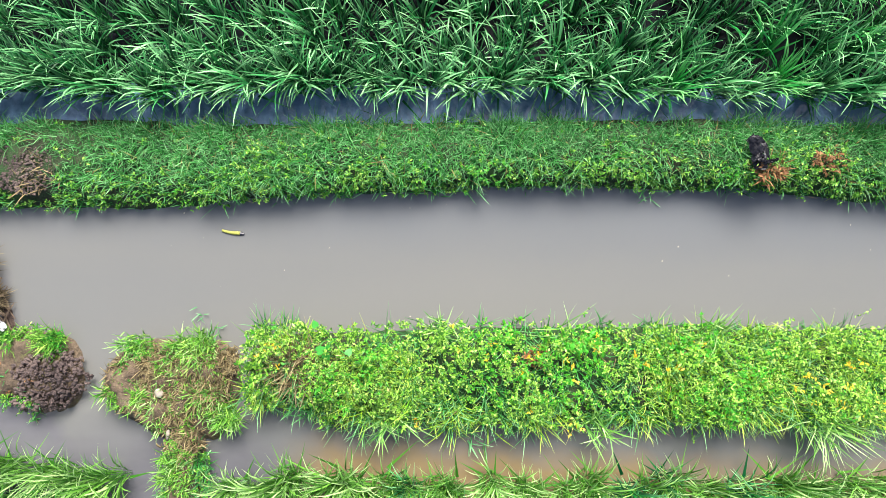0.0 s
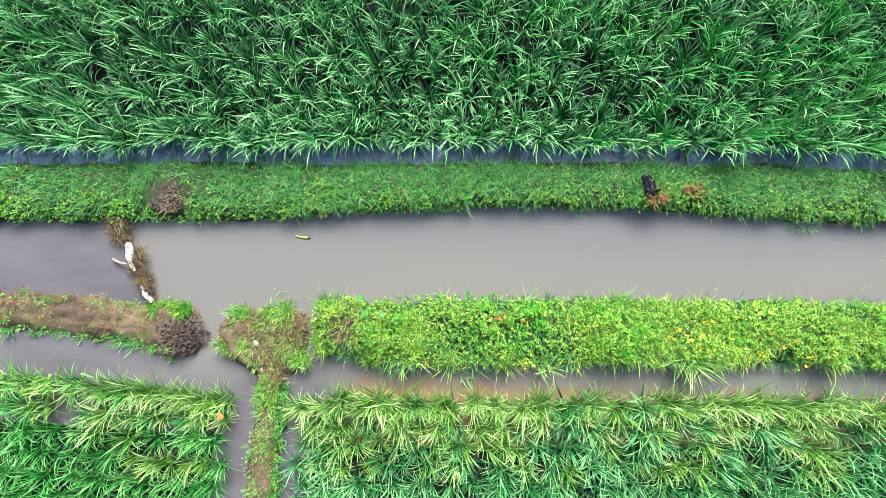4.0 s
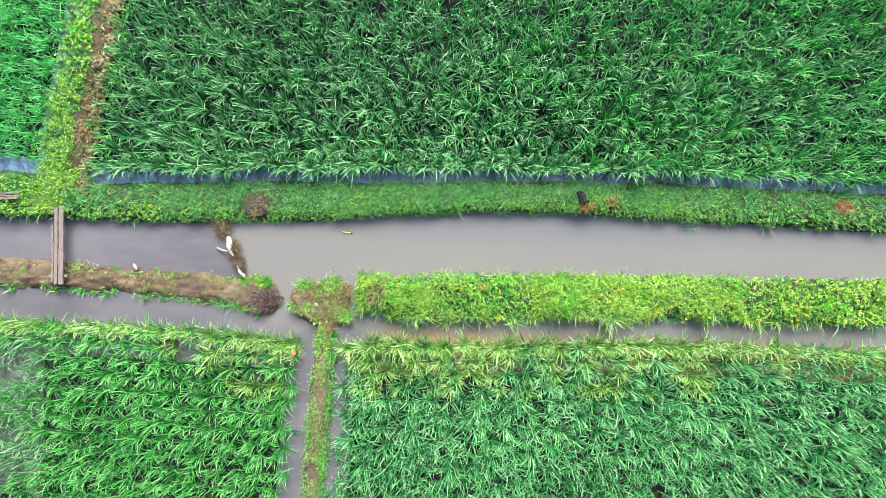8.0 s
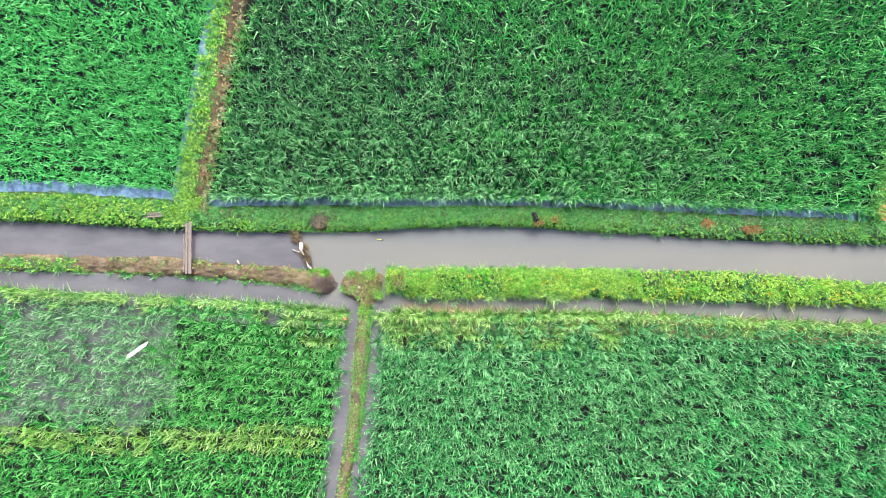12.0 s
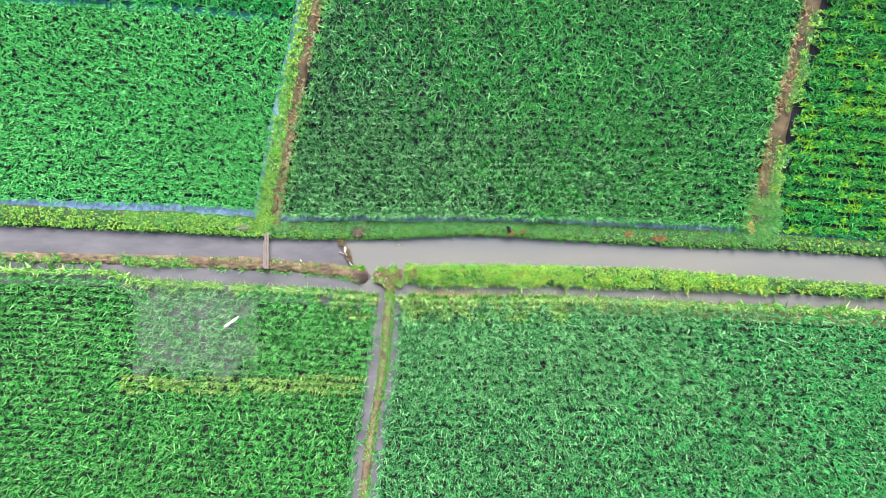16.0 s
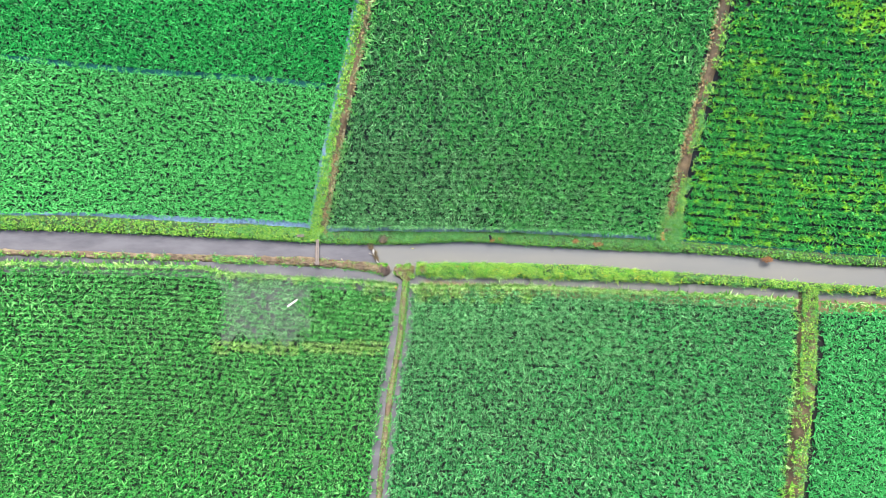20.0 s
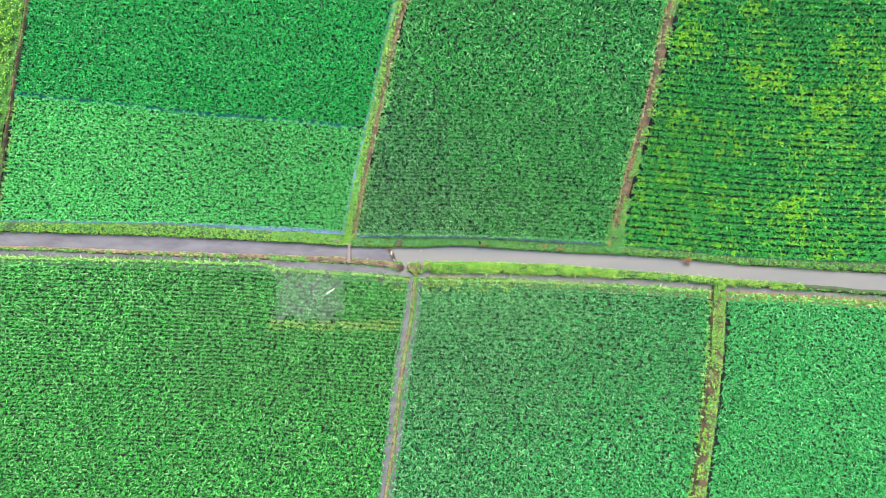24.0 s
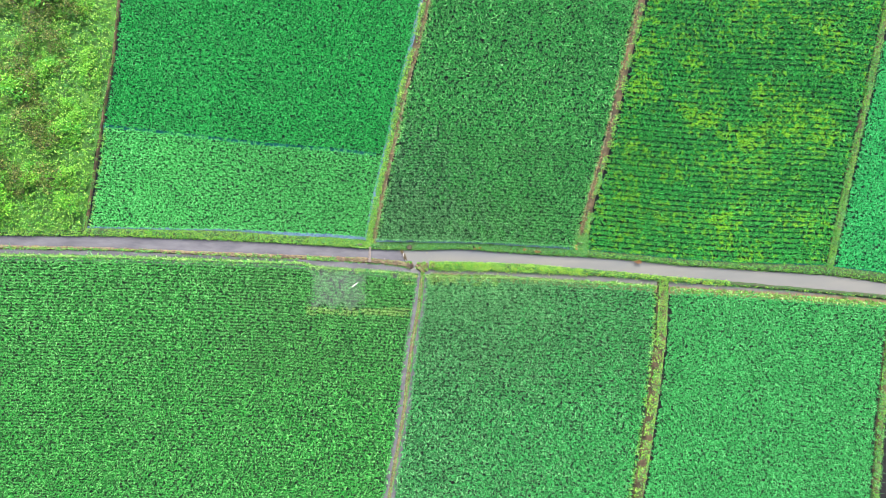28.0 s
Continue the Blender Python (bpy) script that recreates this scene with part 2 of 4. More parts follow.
M_STRAW = leaf_material("straw", (0.10, 0.07, 0.035), (0.28, 0.21, 0.10), (0.45, 0.38, 0.20), translucence=0.1, rough=0.7)
M_TRASH = leaf_material("dirty_straw", (0.035, 0.025, 0.015), (0.13, 0.09, 0.05), (0.34, 0.27, 0.15), translucence=0.05, rough=0.8)
M_MUD = earth_material("bank_mud", (0.030, 0.020, 0.016), (0.070, 0.045, 0.036), (0.13, 0.09, 0.07))
M_SPIT = earth_material("spit_earth", (0.062, 0.044, 0.028), (0.145, 0.104, 0.066), (0.26, 0.20, 0.130), moss=(0.14, 0.17, 0.03), moss_at=0.55)
M_BANK = earth_material("mossy_bank_soil", (0.020, 0.020, 0.010), (0.040, 0.050, 0.020), (0.080, 0.075, 0.040), moss=(0.018, 0.060, 0.010), moss_at=0.42)
M_CLOD = earth_material("crumbled_mud", (0.055, 0.038, 0.036), (0.125, 0.090, 0.082), (0.25, 0.19, 0.165), 14.0)
M_BUND = earth_material("bund_earth", (0.024, 0.017, 0.008), (0.074, 0.051, 0.024), (0.165, 0.120, 0.062), 5.0)
M_GROUND = earth_material("paddy_mud", (0.012, 0.012, 0.011), (0.025, 0.023, 0.02), (0.045, 0.04, 0.03), 3.0)
M_FAR = earth_material("distant_paddies", (0.03, 0.15, 0.03), (0.05, 0.22, 0.05), (0.08, 0.28, 0.07), 0.08)
M_WATER = water_material("silty_water", (0.160, 0.160, 0.150), (0.128, 0.126, 0.138))
M_PADDY = water_material("paddy_water", (0, 0, 0), (0.012, 0.014, 0.017), plume=False)
# the blue is reflected sky put into the base colour; high IOR adds sheen
M_DITCH_SKY = water_material("ditch_water", (0, 0, 0), (0.150, 0.255, 0.400), plume=False, grain=7.0)
M_DITCH_SKY.node_tree.nodes["Principled BSDF"].inputs["IOR"].default_value = 1.55
M_GAP = water_material("dark_blue_water", (0, 0, 0), (0.018, 0.110, 0.115), plume=False, grain=5.0)
M_PADDY_S = water_material("grey_paddy_water", (0, 0, 0), (0.020, 0.021, 0.021), plume=False)
for m in (M_PADDY, M_PADDY_S, M_GAP):
    # lowered specular weakens the sky reflection, so gaps in the rice stay dark
    m.node_tree.nodes["Principled BSDF"].inputs["Specular IOR Level"].default_value = 0.18
M_PADDY_T = water_material("pale_paddy_water", (0, 0, 0), (0.11, 0.12, 0.115), plume=False)
M_WOOD = plain_material("weathered_wood", (0.085, 0.068, 0.058), (0.27, 0.225, 0.20), 14, 0.75, 0, 0.6, (12, 1, 1))
M_STICK = plain_material("dead_sticks", (0.06, 0.04, 0.025), (0.20, 0.14, 0.09), 30, 0.8)
M_WHITE = plain_material("white_plastic", (0.66, 0.66, 0.64), (0.82, 0.82, 0.81), 14, 0.45, 0, 0.6)
M_BLACK = plain_material("black_plastic", (0.012, 0.012, 0.016), (0.03, 0.03, 0.04), 20, 0.25, 0, 0.5)
M_STONE = plain_material("pale_stone", (0.28, 0.24, 0.19), (0.46, 0.41, 0.34), 25, 0.8)
M_STALK = plain_material("yellow_stalk", (0.26, 0.28, 0.03), (0.44, 0.42, 0.10), 40, 0.55, 0, 0.3, (1, 6, 1))
M_ORANGE = plain_material("dry_orange_leaf", (0.42, 0.10, 0.025), (0.60, 0.20, 0.06), 20, 0.6)

# ---- plan: edges as y over x, or x over y ----
CANAL_N = line((-60, 1.0), (-31, 1.02), (-23.1, 1.06), (-15.3, 0.87), (-9.8, 0.64), (-7.9, 0.57), (-6.1, 0.45), (-4.3, 0.37), (-2.5, 0.36),
               (-1.44, 0.38), (-0.98, 0.42), (-0.1, 0.44), (0.25, 0.48), (1.0, 0.47), (1.85, 0.44), (2.67, 0.37), (4.7, 0.24), (7.34, 0.10),
               (8.8, 0.08), (11.9, -0.11), (15.7, -0.44), (19.5, -0.66), (25.9, -1.0), (29.6, -1.48), (60, -4.5))
BANK_N = line((-60, 1.7), (-25.1, 1.64), (-15.3, 1.56), (-9.8, 1.24), (-7.9, 1.19), (-6.0, 1.05), (-4.9, 0.90), (0, 0.89), (1.6, 0.86), (3.1, 0.83),
              (4.6, 0.75), (5.9, 0.66), (7.3, 0.61), (8.7, 0.53), (10.3, 0.45), (15.7, -0.02), (19.5, -0.22), (25.5, -0.32), (29.6, -0.8), (60, -3.8))
SPIT_N = line((-60, 0.5), (-31, 0.40), (-23.1, 0.30), (-15.2, 0.09), (-7.4, -0.12), (-5.4, -0.17), (-4.3, -0.28), (-3.06, -0.38), (-2.6, -0.43))
SPIT_S = line((-60, 0.1), (-31, 0.08), (-23.1, 0.06), (-15.2, -0.22), (-7.4, -0.48), (-5.4, -0.59), (-4.23, -0.67), (-3.06, -0.80), (-2.6, -0.95), (-2.3, -0.97))
LUSH_N = line((-1.23, -0.42), (0, -0.41), (1.6, -0.42), (3.1, -0.44), (4.6, -0.48), (5.85, -0.52), (8, -0.70), (11.84, -0.95), (14.5, -1.19),
              (18.7, -1.44), (23.2, -1.79), (29.6, -2.24), (60, -4.9))
LUSH_S = line((-1.16, -0.86), (-0.7, -0.98), (0, -1.0), (1.6, -0.96), (3.1, -0.99), (4.6, -1.04), (5.85, -1.09), (8, -1.14), (11.84, -1.34),
              (14.3, -1.5), (19.1, -1.81), (23.2, -2.05), (29.6, -2.56), (60, -5.3))
RICE_SW = line((-60, -0.32), (-31, -0.28), (-22.9, -0.30), (-15.1, -0.46), (-10.1, -0.56), (-8.9, -0.84), (-6, -1.00), (-4.5, -1.07), (-3, -1.17), (-2.1, -1.27))
RICE_SE = line((-1.4, -1.30), (0, -1.33), (3, -1.32), (5.7, -1.45), (8, -1.55), (14, -1.84), (15.2, -1.98), (19.3, -2.13), (29.4, -2.78), (60, -5.6))
PATH = line((-0.9, -1.69), (-1.26, -1.675), (-2.03, -1.775), (-3.42, -1.885), (-5.7, -2.30), (-11.06, -2.89), (-16.5, -3.77), (-40, -7.6))
BUND_1 = line((0.8, -5.2), (1.0, -5.18), (3.9, -4.66), (7.8, -3.81), (11.7, -3.03), (15.2, -2.11), (17.6, -1.62), (40, 3.2))
BUND_2 = line((0.3, 8.95), (0.73, 9.0), (4.1, 9.77), (7.95, 10.83), (12.6, 11.86), (17.65, 13.06), (40, 18.2))
BUND_3 = line((-0.6, 25.75), (-0.24, 25.87), (3.13, 26.56), (6.57, 27.3), (11.57, 28.45), (15.8, 29.36), (40, 34.5))
BUND_4 = line((-1.4, 14.7), (-5.4, 14.53), (-9.2, 14.07), (-13, 13.55), (-16.1, 13.05), (-40, 9.0))
BUND_5 = line((-2.5, 30.1), (-6.7, 29.6), (-10.85, 29.2), (-15.8, 28.85), (-40, 27.0))
BUND_W = line((1.6, -25.05), (1.95, -25.0), (4.9, -24.6), (9.5, -24.0), (13.5, -23.4), (17.5, -23.1), (40, -21.0))
SPLIT = line((-23.5, 8.74), (-19.1, 8.31), (-13.3, 7.67), (-7.5, 7.26), (-4.5, 6.9))

# ---- ground and water ----
def sheet(name, x0, x1, y0, y1, z, material, label, nx=1, ny=1):
    bm = bmesh.new()
    bmesh.ops.create_grid(bm, x_segments=nx, y_segments=ny, size=0.5)
    for v in bm.verts:
        v.co = (x0 + (v.co.x + 0.5) * (x1 - x0), y0 + (v.co.y + 0.5) * (y1 - y0), z)
    ob = part(name, bm, material, None, label, True)
    ob["kind"] = "structure"
    return ob


def band(name, x0, x1, low, high, z, material, label, n=160):
    """A flat sheet between two edges."""
    x = np.linspace(x0, x1, n)
    v = np.concatenate((np.stack((x, low(x), np.full(n, z)), 1), np.stack((x, high(x), np.full(n, z)), 1)))
    i = np.arange(n - 1)
    me = mesh_of(name, v, np.stack((i, i + 1, n + i + 1, n + i), 1).ravel(), np.full(n - 1, 4))
    me.materials.append(material)
    return tagged(new(name, me), label, "", "", "structure")


sheet("ground", -900, 900, -900, 900, -0.16, M_FAR, "green distant paddy land reaching the horizon")
sheet("paddy_floor", -31.6, 31.8, -18.4, 18.6, -0.12, M_GROUND, "dark wet paddy mud")
band("canal_water", -40, 40, lambda x: np.where(x < -1.75, RICE_SW(x), RICE_SE(x)) - 0.45, lambda x: (CANAL_N(x) + BANK_N(x)) / 2, 0.0, M_WATER,
     "grey silty canal water with smooth surface", 320)
band("paddy_water_north", -31.5, 31.7, lambda x: (CANAL_N(x) + BANK_N(x)) / 2 + 0.005, lambda x: x * 0 + 18.55, 0.004, M_PADDY, "dark shallow paddy water reflecting sky")
def shore(x):
    """How far the rice of the northern fields stands back from the bank."""
    return np.interp(x, [-16, -10, 8.6, 9.4], [0.10, 0.22, 0.22, 0.08])


band("ditch_water", -25, 9.2, lambda x: (CANAL_N(x) + BANK_N(x)) / 2 + 0.01, lambda x: BANK_N(x) + shore(x) + 0.015 + 0.03 * np.sin(x * 9), 0.009, M_DITCH_SKY, "narrow strip of water beside the bank, sky reflection painted as blue-grey", 200)
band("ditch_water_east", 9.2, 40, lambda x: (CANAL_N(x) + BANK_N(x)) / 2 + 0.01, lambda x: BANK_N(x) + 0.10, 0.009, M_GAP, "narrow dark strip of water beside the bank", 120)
y = np.linspace(-26, -1.6, 120)
v = np.concatenate((np.stack((PATH(y) - 0.5, y, y * 0 + 0.002), 1), np.stack((PATH(y) + 0.47, y, y * 0 + 0.002), 1)))
i = np.arange(119)
me = mesh_of("channel_water", v, np.stack((i + 1, i, 120 + i, 120 + i + 1), 1).ravel(), np.full(119, 4))
me.materials.append(M_WATER)
tagged(new("channel_water", me), "grey water in narrow channels beside the path", "", "", "structure")
band("paddy_water_south", -31.5, 31.7, lambda x: x * 0 - 18.35, lambda x: np.where(x < -1.75, RICE_SW(x), RICE_SE(x)) - 0.44, -0.004, M_PADDY_S, "grey shallow paddy water under rice", 320)
band("paddy_water_patch", -9.3, -5.6, lambda x: -3.55 + 0.3 * np.sin(x * 5), lambda x: RICE_SW(x) - 0.15, 0.008, M_PADDY_T, "pale silty water under thin rice")


band("field_gap_water", -24, -5, lambda x: SPLIT(x) - 0.19, lambda x: SPLIT(x) + 0.06, 0.01, M_GAP, "narrow line of blue-grey water between two stands of rice")


def side_water(name, way, w0, w1, y0, y1, label):
    """A narrow strip of water along a bund."""
    y = np.linspace(y0, y1, 90)
    v = np.concatenate((np.stack((way(y) + w0, y, y * 0 + 0.012), 1), np.stack((way(y) + w1, y, y * 0 + 0.012), 1)))
    i = np.arange(89)
    me = mesh_of(name, v, np.stack((90 + i, 90 + i + 1, i + 1, i), 1).ravel(), np.full(89, 4))
    me.materials.append(M_DITCH_SKY)
    tagged(new(name, me), label, "", "", "structure")


side_water("side_water", BUND_1, -0.58, -0.28, 1.0, 20, "narrow strip of water beside the bund, sky reflection painted as blue-grey")


def ridge(name, a, b, low, high, height, material, label, across=False, step=0.08, rough=0.03, round_a=0.0, round_b=0.0, kind="structure"):
    """An earth bank from a to b between two edges, rounded over, uneven, its ends drawn in over round_a and round_b metres."""
    n, k = max(8, int((b - a) / step)), 11 if step > 0.06 else 25
    s = np.linspace(a, b, n)
    v = np.linspace(0, 1, k)
    lo, hi = low(s), high(s)
    lo = lo + (fuzz(s, s * 0, 0.35, 3) - 0.5) * 0.06 + (fuzz(s, s * 0, 0.11, 4) - 0.5) * 0.025
    hi = hi + (fuzz(s, s * 0 + 9, 0.35, 5) - 0.5) * 0.06 + (fuzz(s, s * 0, 0.11, 6) - 0.5) * 0.025
    pinch = np.ones(n)
    if round_a:
        pinch = np.minimum(pinch, np.sqrt(np.clip(1 - (1 - np.clip((s - a) / round_a, 0, 1)) ** 2, 0, 1)))
    if round_b:
        pinch = np.minimum(pinch, np.sqrt(np.clip(1 - (1 - np.clip((b - s) / round_b, 0, 1)) ** 2, 0, 1)))
    mid, half = (lo + hi) / 2, (hi - lo) / 2 * np.maximum(pinch, 0.02)
    q = mid[:, None] + half[:, None] * (2 * v - 1)[None, :] * 1.18
    p = np.broadcast_to(s[:, None], q.shape)
    x, y = (q, p) if across else (p, q)
    top = 1 - np.abs(2 * v - 1) ** 3.2
    z = -0.10 + (height + 0.10) * top[None, :] * (0.4 + 0.6 * pinch[:, None]) + (top[None, :] > 0.01) * (
        (fuzz(x, y, 0.22, 1) - 0.5) * rough + (fuzz(x, y, 0.08, 2) - 0.5) * rough * 1.2 + (fuzz(x, y, 0.035, 7) - 0.5) * rough * 0.9)
    verts = np.stack((x, y, z), -1).reshape(-1, 3)
    i, j = np.meshgrid(np.arange(n - 1), np.arange(k - 1), indexing="ij")
    f = np.stack((i * k + j, (i + 1) * k + j, (i + 1) * k + j + 1, i * k + j + 1), -1).reshape(-1, 4)
    if across:
        f = f[:, ::-1]
    me = mesh_of(name, verts, f.ravel(), np.full(len(f), 4))
    me.materials.append(material)
    return tagged(new(name, me), label, "", "", kind)


def beside(way, w):
    return lambda s: way(s) + w


def surface(y, lo, hi, height):
    """The height of a ridge at the share across."""
    q = np.clip((y - lo) / (hi - lo) * 2 - 1, -1, 1)
    return -0.1 + (height + 0.1) * (1 - np.abs(q / 1.18) ** 3.2)


ridge("bank_north", -40, 40, CANAL_N, BANK_N, 0.17, M_BANK, "grassy earth bank along the canal")
ridge("bank_south", -1.24, 40, LUSH_S, LUSH_N, 0.17, M_BANK, "earth bank overgrown with lush weeds", round_a=0.22)
ridge("spit", -40, -2.31, SPIT_S, SPIT_N, 0.075, M_SPIT, "bare brown earth spit between canal and ditch", step=0.045, round_b=0.22, rough=0.045)
ridge("islet", -2.19, -1.33, lambda x: np.interp(x, [-2.2, -1.9, -1.5, -1.3], [-0.86, -1.05, -1.12, -0.95]), lambda x: np.interp(x, [-2.2, -1.9, -1.4, -1.3], [-0.57, -0.49, -0.46, -0.5]),
      0.13, M_SPIT, "small muddy islet with tufts of grass", step=0.03, round_a=0.16, round_b=0.14, rough=0.05)
ridge("footpath", -26, -0.95, beside(PATH, -0.13), beside(PATH, 0.14), 0.12, M_SPIT, "narrow earth path between rice fields", across=True)
ridge("bund_west", 1.3, 26, beside(BUND_W, -0.09), beside(BUND_W, 0.10), 0.16, M_BUND, "bare brown earth bund at the field edge", across=True)
ridge("bund_middle", 0.75, 26, beside(BUND_1, -0.30), beside(BUND_1, 0.20), 0.18, M_BUND, "earth bund, half grassy and half bare", across=True)
ridge("bund_east", 0.3, 26, beside(BUND_2, -0.22), beside(BUND_2, 0.30), 0.18, M_BUND, "earth bund, half bare and half grassy", across=True)
ridge("bund_far_east", -0.6, 26, beside(BUND_3, -0.22), beside(BUND_3, 0.22), 0.18, M_BUND, "narrow grassy earth bund", across=True)
ridge("bund_south", -26, -1.4, beside(BUND_4, -0.38), beside(BUND_4, 0.38), 0.2, M_BUND, "wide grassy earth bund with worn edges", across=True)
ridge("bund_south_east", -26, -2.5, beside(BUND_5, -0.25), beside(BUND_5, 0.25), 0.18, M_BUND, "grassy earth bund", across=True)

# ---- rice ----
FIELDS = {
    "n": (lambda x: BANK_N(x) + 0.17, lambda x: x * 0 + 21, beside(BUND_1, 0.27), beside(BUND_2, -0.27), "dark green young rice standing in dark water"),
    "nw_s": (lambda x: BANK_N(x) + shore(x), lambda x: SPLIT(x) - 0.17, beside(BUND_W, 0.3), beside(BUND_1, -0.46), "pale mint-green young rice in a flooded field"),
    "nw_n": (lambda x: SPLIT(x) + 0.06, lambda x: x * 0 + 21, beside(BUND_W, 0.3), beside(BUND_1, -0.42), "mid-green taller rice beyond a water line"),
    "ne": (lambda x: BANK_N(x) + shore(x), lambda x: x * 0 + 21, beside(BUND_2, 0.45), beside(BUND_3, -0.36), "dark green rice in clear rows with yellowing patches"),
    "e": (lambda x: BANK_N(x) + shore(x), lambda x: x * 0 + 21, beside(BUND_3, 0.36), lambda y: y * 0 + 36, "pale jade-green young rice"),
    "sw": (lambda x: x * 0 - 21, RICE_SW, lambda y: y * 0 - 37, beside(PATH, -0.35), "green rice in loose rows with a thin sparse patch"),
    "se": (lambda x: x * 0 - 21, RICE_SE, beside(PATH, 0.31), beside(BUND_4, -0.48), "light green dense rice with pale leaf tips"),
    "se2": (lambda x: x * 0 - 21, RICE_SE, beside(BUND_4, 0.48), beside(BUND_5, -0.4), "bright light green dense rice"),
}
GAPS = {"n": (0.18, 0.19), "ne": (0.16, 0.128), "sw": (0.17, 0.205), "se": (0.165, 0.18)}
JITTER = {"ne": 0.014, "sw": 0.018, "n": 0.024, "se": 0.026}


def hills(key):
    """The feet of a field's rice plants, in rows."""
    lo, hi, left, right, _ = FIELDS[key]
    gx, gy = GAPS.get(key, (0.15, 0.165))
    x, j = np.meshgrid(np.arange(-36, 36, gx), np.arange(0, 170))
    x, j = x.ravel() + (j.ravel() % 2) * gx * 0.5, j.ravel()
    front = np.arange(-36, 36, gx) + gx * 0.5 if key in ("n", "sw", "se") else np.zeros(0)
    x, j = np.concatenate((x, front)), np.concatenate((j, np.zeros(len(front))))
    edge, way = (hi, -1) if key in ("sw", "se", "se2") else (lo, 1)
    soft = np.mean([edge(x + d) for d in np.linspace(-1.6, 1.6, 9)], 0)
    y = np.where(j == 0, edge(x), soft) + way * (j * gy + 0.04 + (np.floor(j / 2) * 0.10 if key == "ne" else 0)) + RNG.normal(0, JITTER.get(key, 0.028), x.size)
    x = x + RNG.normal(0, 0.032, x.size) + 0.06 * (fuzz(x, y, 1.2, 11) - 0.5)
    wob = (fuzz(x, y, 0.6, 8) - 0.5) * 0.04
    ok = (x > -31.3) & (x < 31.5) & (y > -18.2) & (y < 18.4)
    ok &= (y > lo(x) + wob - 0.09) & (y < hi(x) + wob + 0.09) & (x > left(y) + wob) & (x < right(y) + wob)
    return x[ok], y[ok]


def thin_patch(x, y):
    """Where the rice of the south-west field stands thin: 1 in the west half of the patch, less in the east."""
    x, y = x + 0.9 * (fuzz(x, y, 0.5, 5) - 0.5) + RNG.normal(0, 0.2, len(x)), y + 0.7 * (fuzz(x, y, 0.5, 2) - 0.5)
    inside = (y > -3.65) & (y < -0.9) & (x > -9.2)
    return np.where(inside, np.where(x < -5.75, 1.0, np.where(x < -1.9, 0.28, 0)), 0.0)


DROOP = {"n": 0.05, "nw_s": 0.4, "nw_n": 0.35, "ne": 0.1, "e": 0.4, "sw": 0.25, "se": 0.25, "se2": 0.45}
HEIGHT = {"n": 0.40, "nw_s": 0.32, "nw_n": 0.36, "ne": 0.34, "e": 0.32, "sw": 0.39, "se": 0.38, "se2": 0.35}


def rice_leaves(bl, x, y, size, count, width, prof, droop=0.0, low=4, low_width=0.024, curly=0.42):
    """count leaves on each foot, arching over to pale tips, and low dark leaves about the foot; size: leaf length; droop: how far they bend over; curly: the share that arches over."""
    n = len(x)
    if n == 0:
        return
    # a stand leans a little, plant by plant
    lean_x, lean_y = RNG.normal(0, 0.13, n), RNG.normal(0, 0.13, n)
    tone = uni(0.7, 1.3, n) * np.interp(np.abs(y), [0, 2.4, 5, 12], [1.12, 1.05, 0.93, 0.72])
    k = np.repeat(np.arange(n), count)
    m = len(k)
    steps = len(prof)
    az = uni(0, 2 * np.pi, m)
    if steps > 3:
        r, from_mid = 0.05 * np.sqrt(uni(0, 1, m)), az + RNG.normal(0, 0.8, m)
    else:
        r, from_mid = 0.105 * np.sqrt(uni(0, 1, m)), uni(0, 2 * np.pi, m)
    foot = {1: (0.3, 0.72), 2: (0.2, 0.62), 3: (0.1, 0.5)}.get(steps, (0.0, 0.38))
    base = np.stack((x[k] + r * np.cos(from_mid), y[k] + 0.75 * r * np.sin(from_mid), uni(*foot, m) * size[k]), 1)
    length = size[k] * uni(0.5, 0.96, m) * {1: 0.42, 2: 0.58, 3: 0.70}.get(steps, 0.97)
    arch = uni(0, 1, m)
    e0 = uni(1.14, 1.53, m) - 0.2 * droop - (0.25 if steps == 1 else 0.0)
    e1 = e0 - np.where(arch > curly, uni(0.1, 0.55, m), uni(0.6, 1.1 + curly, m)) * (1 + 0.3 * droop) * (0.55 if steps == 1 else 1.0)
    az = np.arctan2(np.sin(az) + 2.0 * lean_y[k], np.cos(az) + 2.0 * lean_x[k])
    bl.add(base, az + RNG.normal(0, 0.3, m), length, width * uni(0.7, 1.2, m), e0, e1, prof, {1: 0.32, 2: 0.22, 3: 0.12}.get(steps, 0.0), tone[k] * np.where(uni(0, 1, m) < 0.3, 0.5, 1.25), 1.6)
    if low:
        k = np.repeat(np.arange(n), low)
        m = len(k)
        base = np.stack((x[k] + RNG.normal(0, 0.03, m), y[k] + RNG.normal(0, 0.03, m), uni(0.03, 0.10, m)), 1)
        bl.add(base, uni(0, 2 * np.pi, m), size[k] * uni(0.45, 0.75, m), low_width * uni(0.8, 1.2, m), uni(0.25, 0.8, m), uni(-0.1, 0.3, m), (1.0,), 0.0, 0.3)


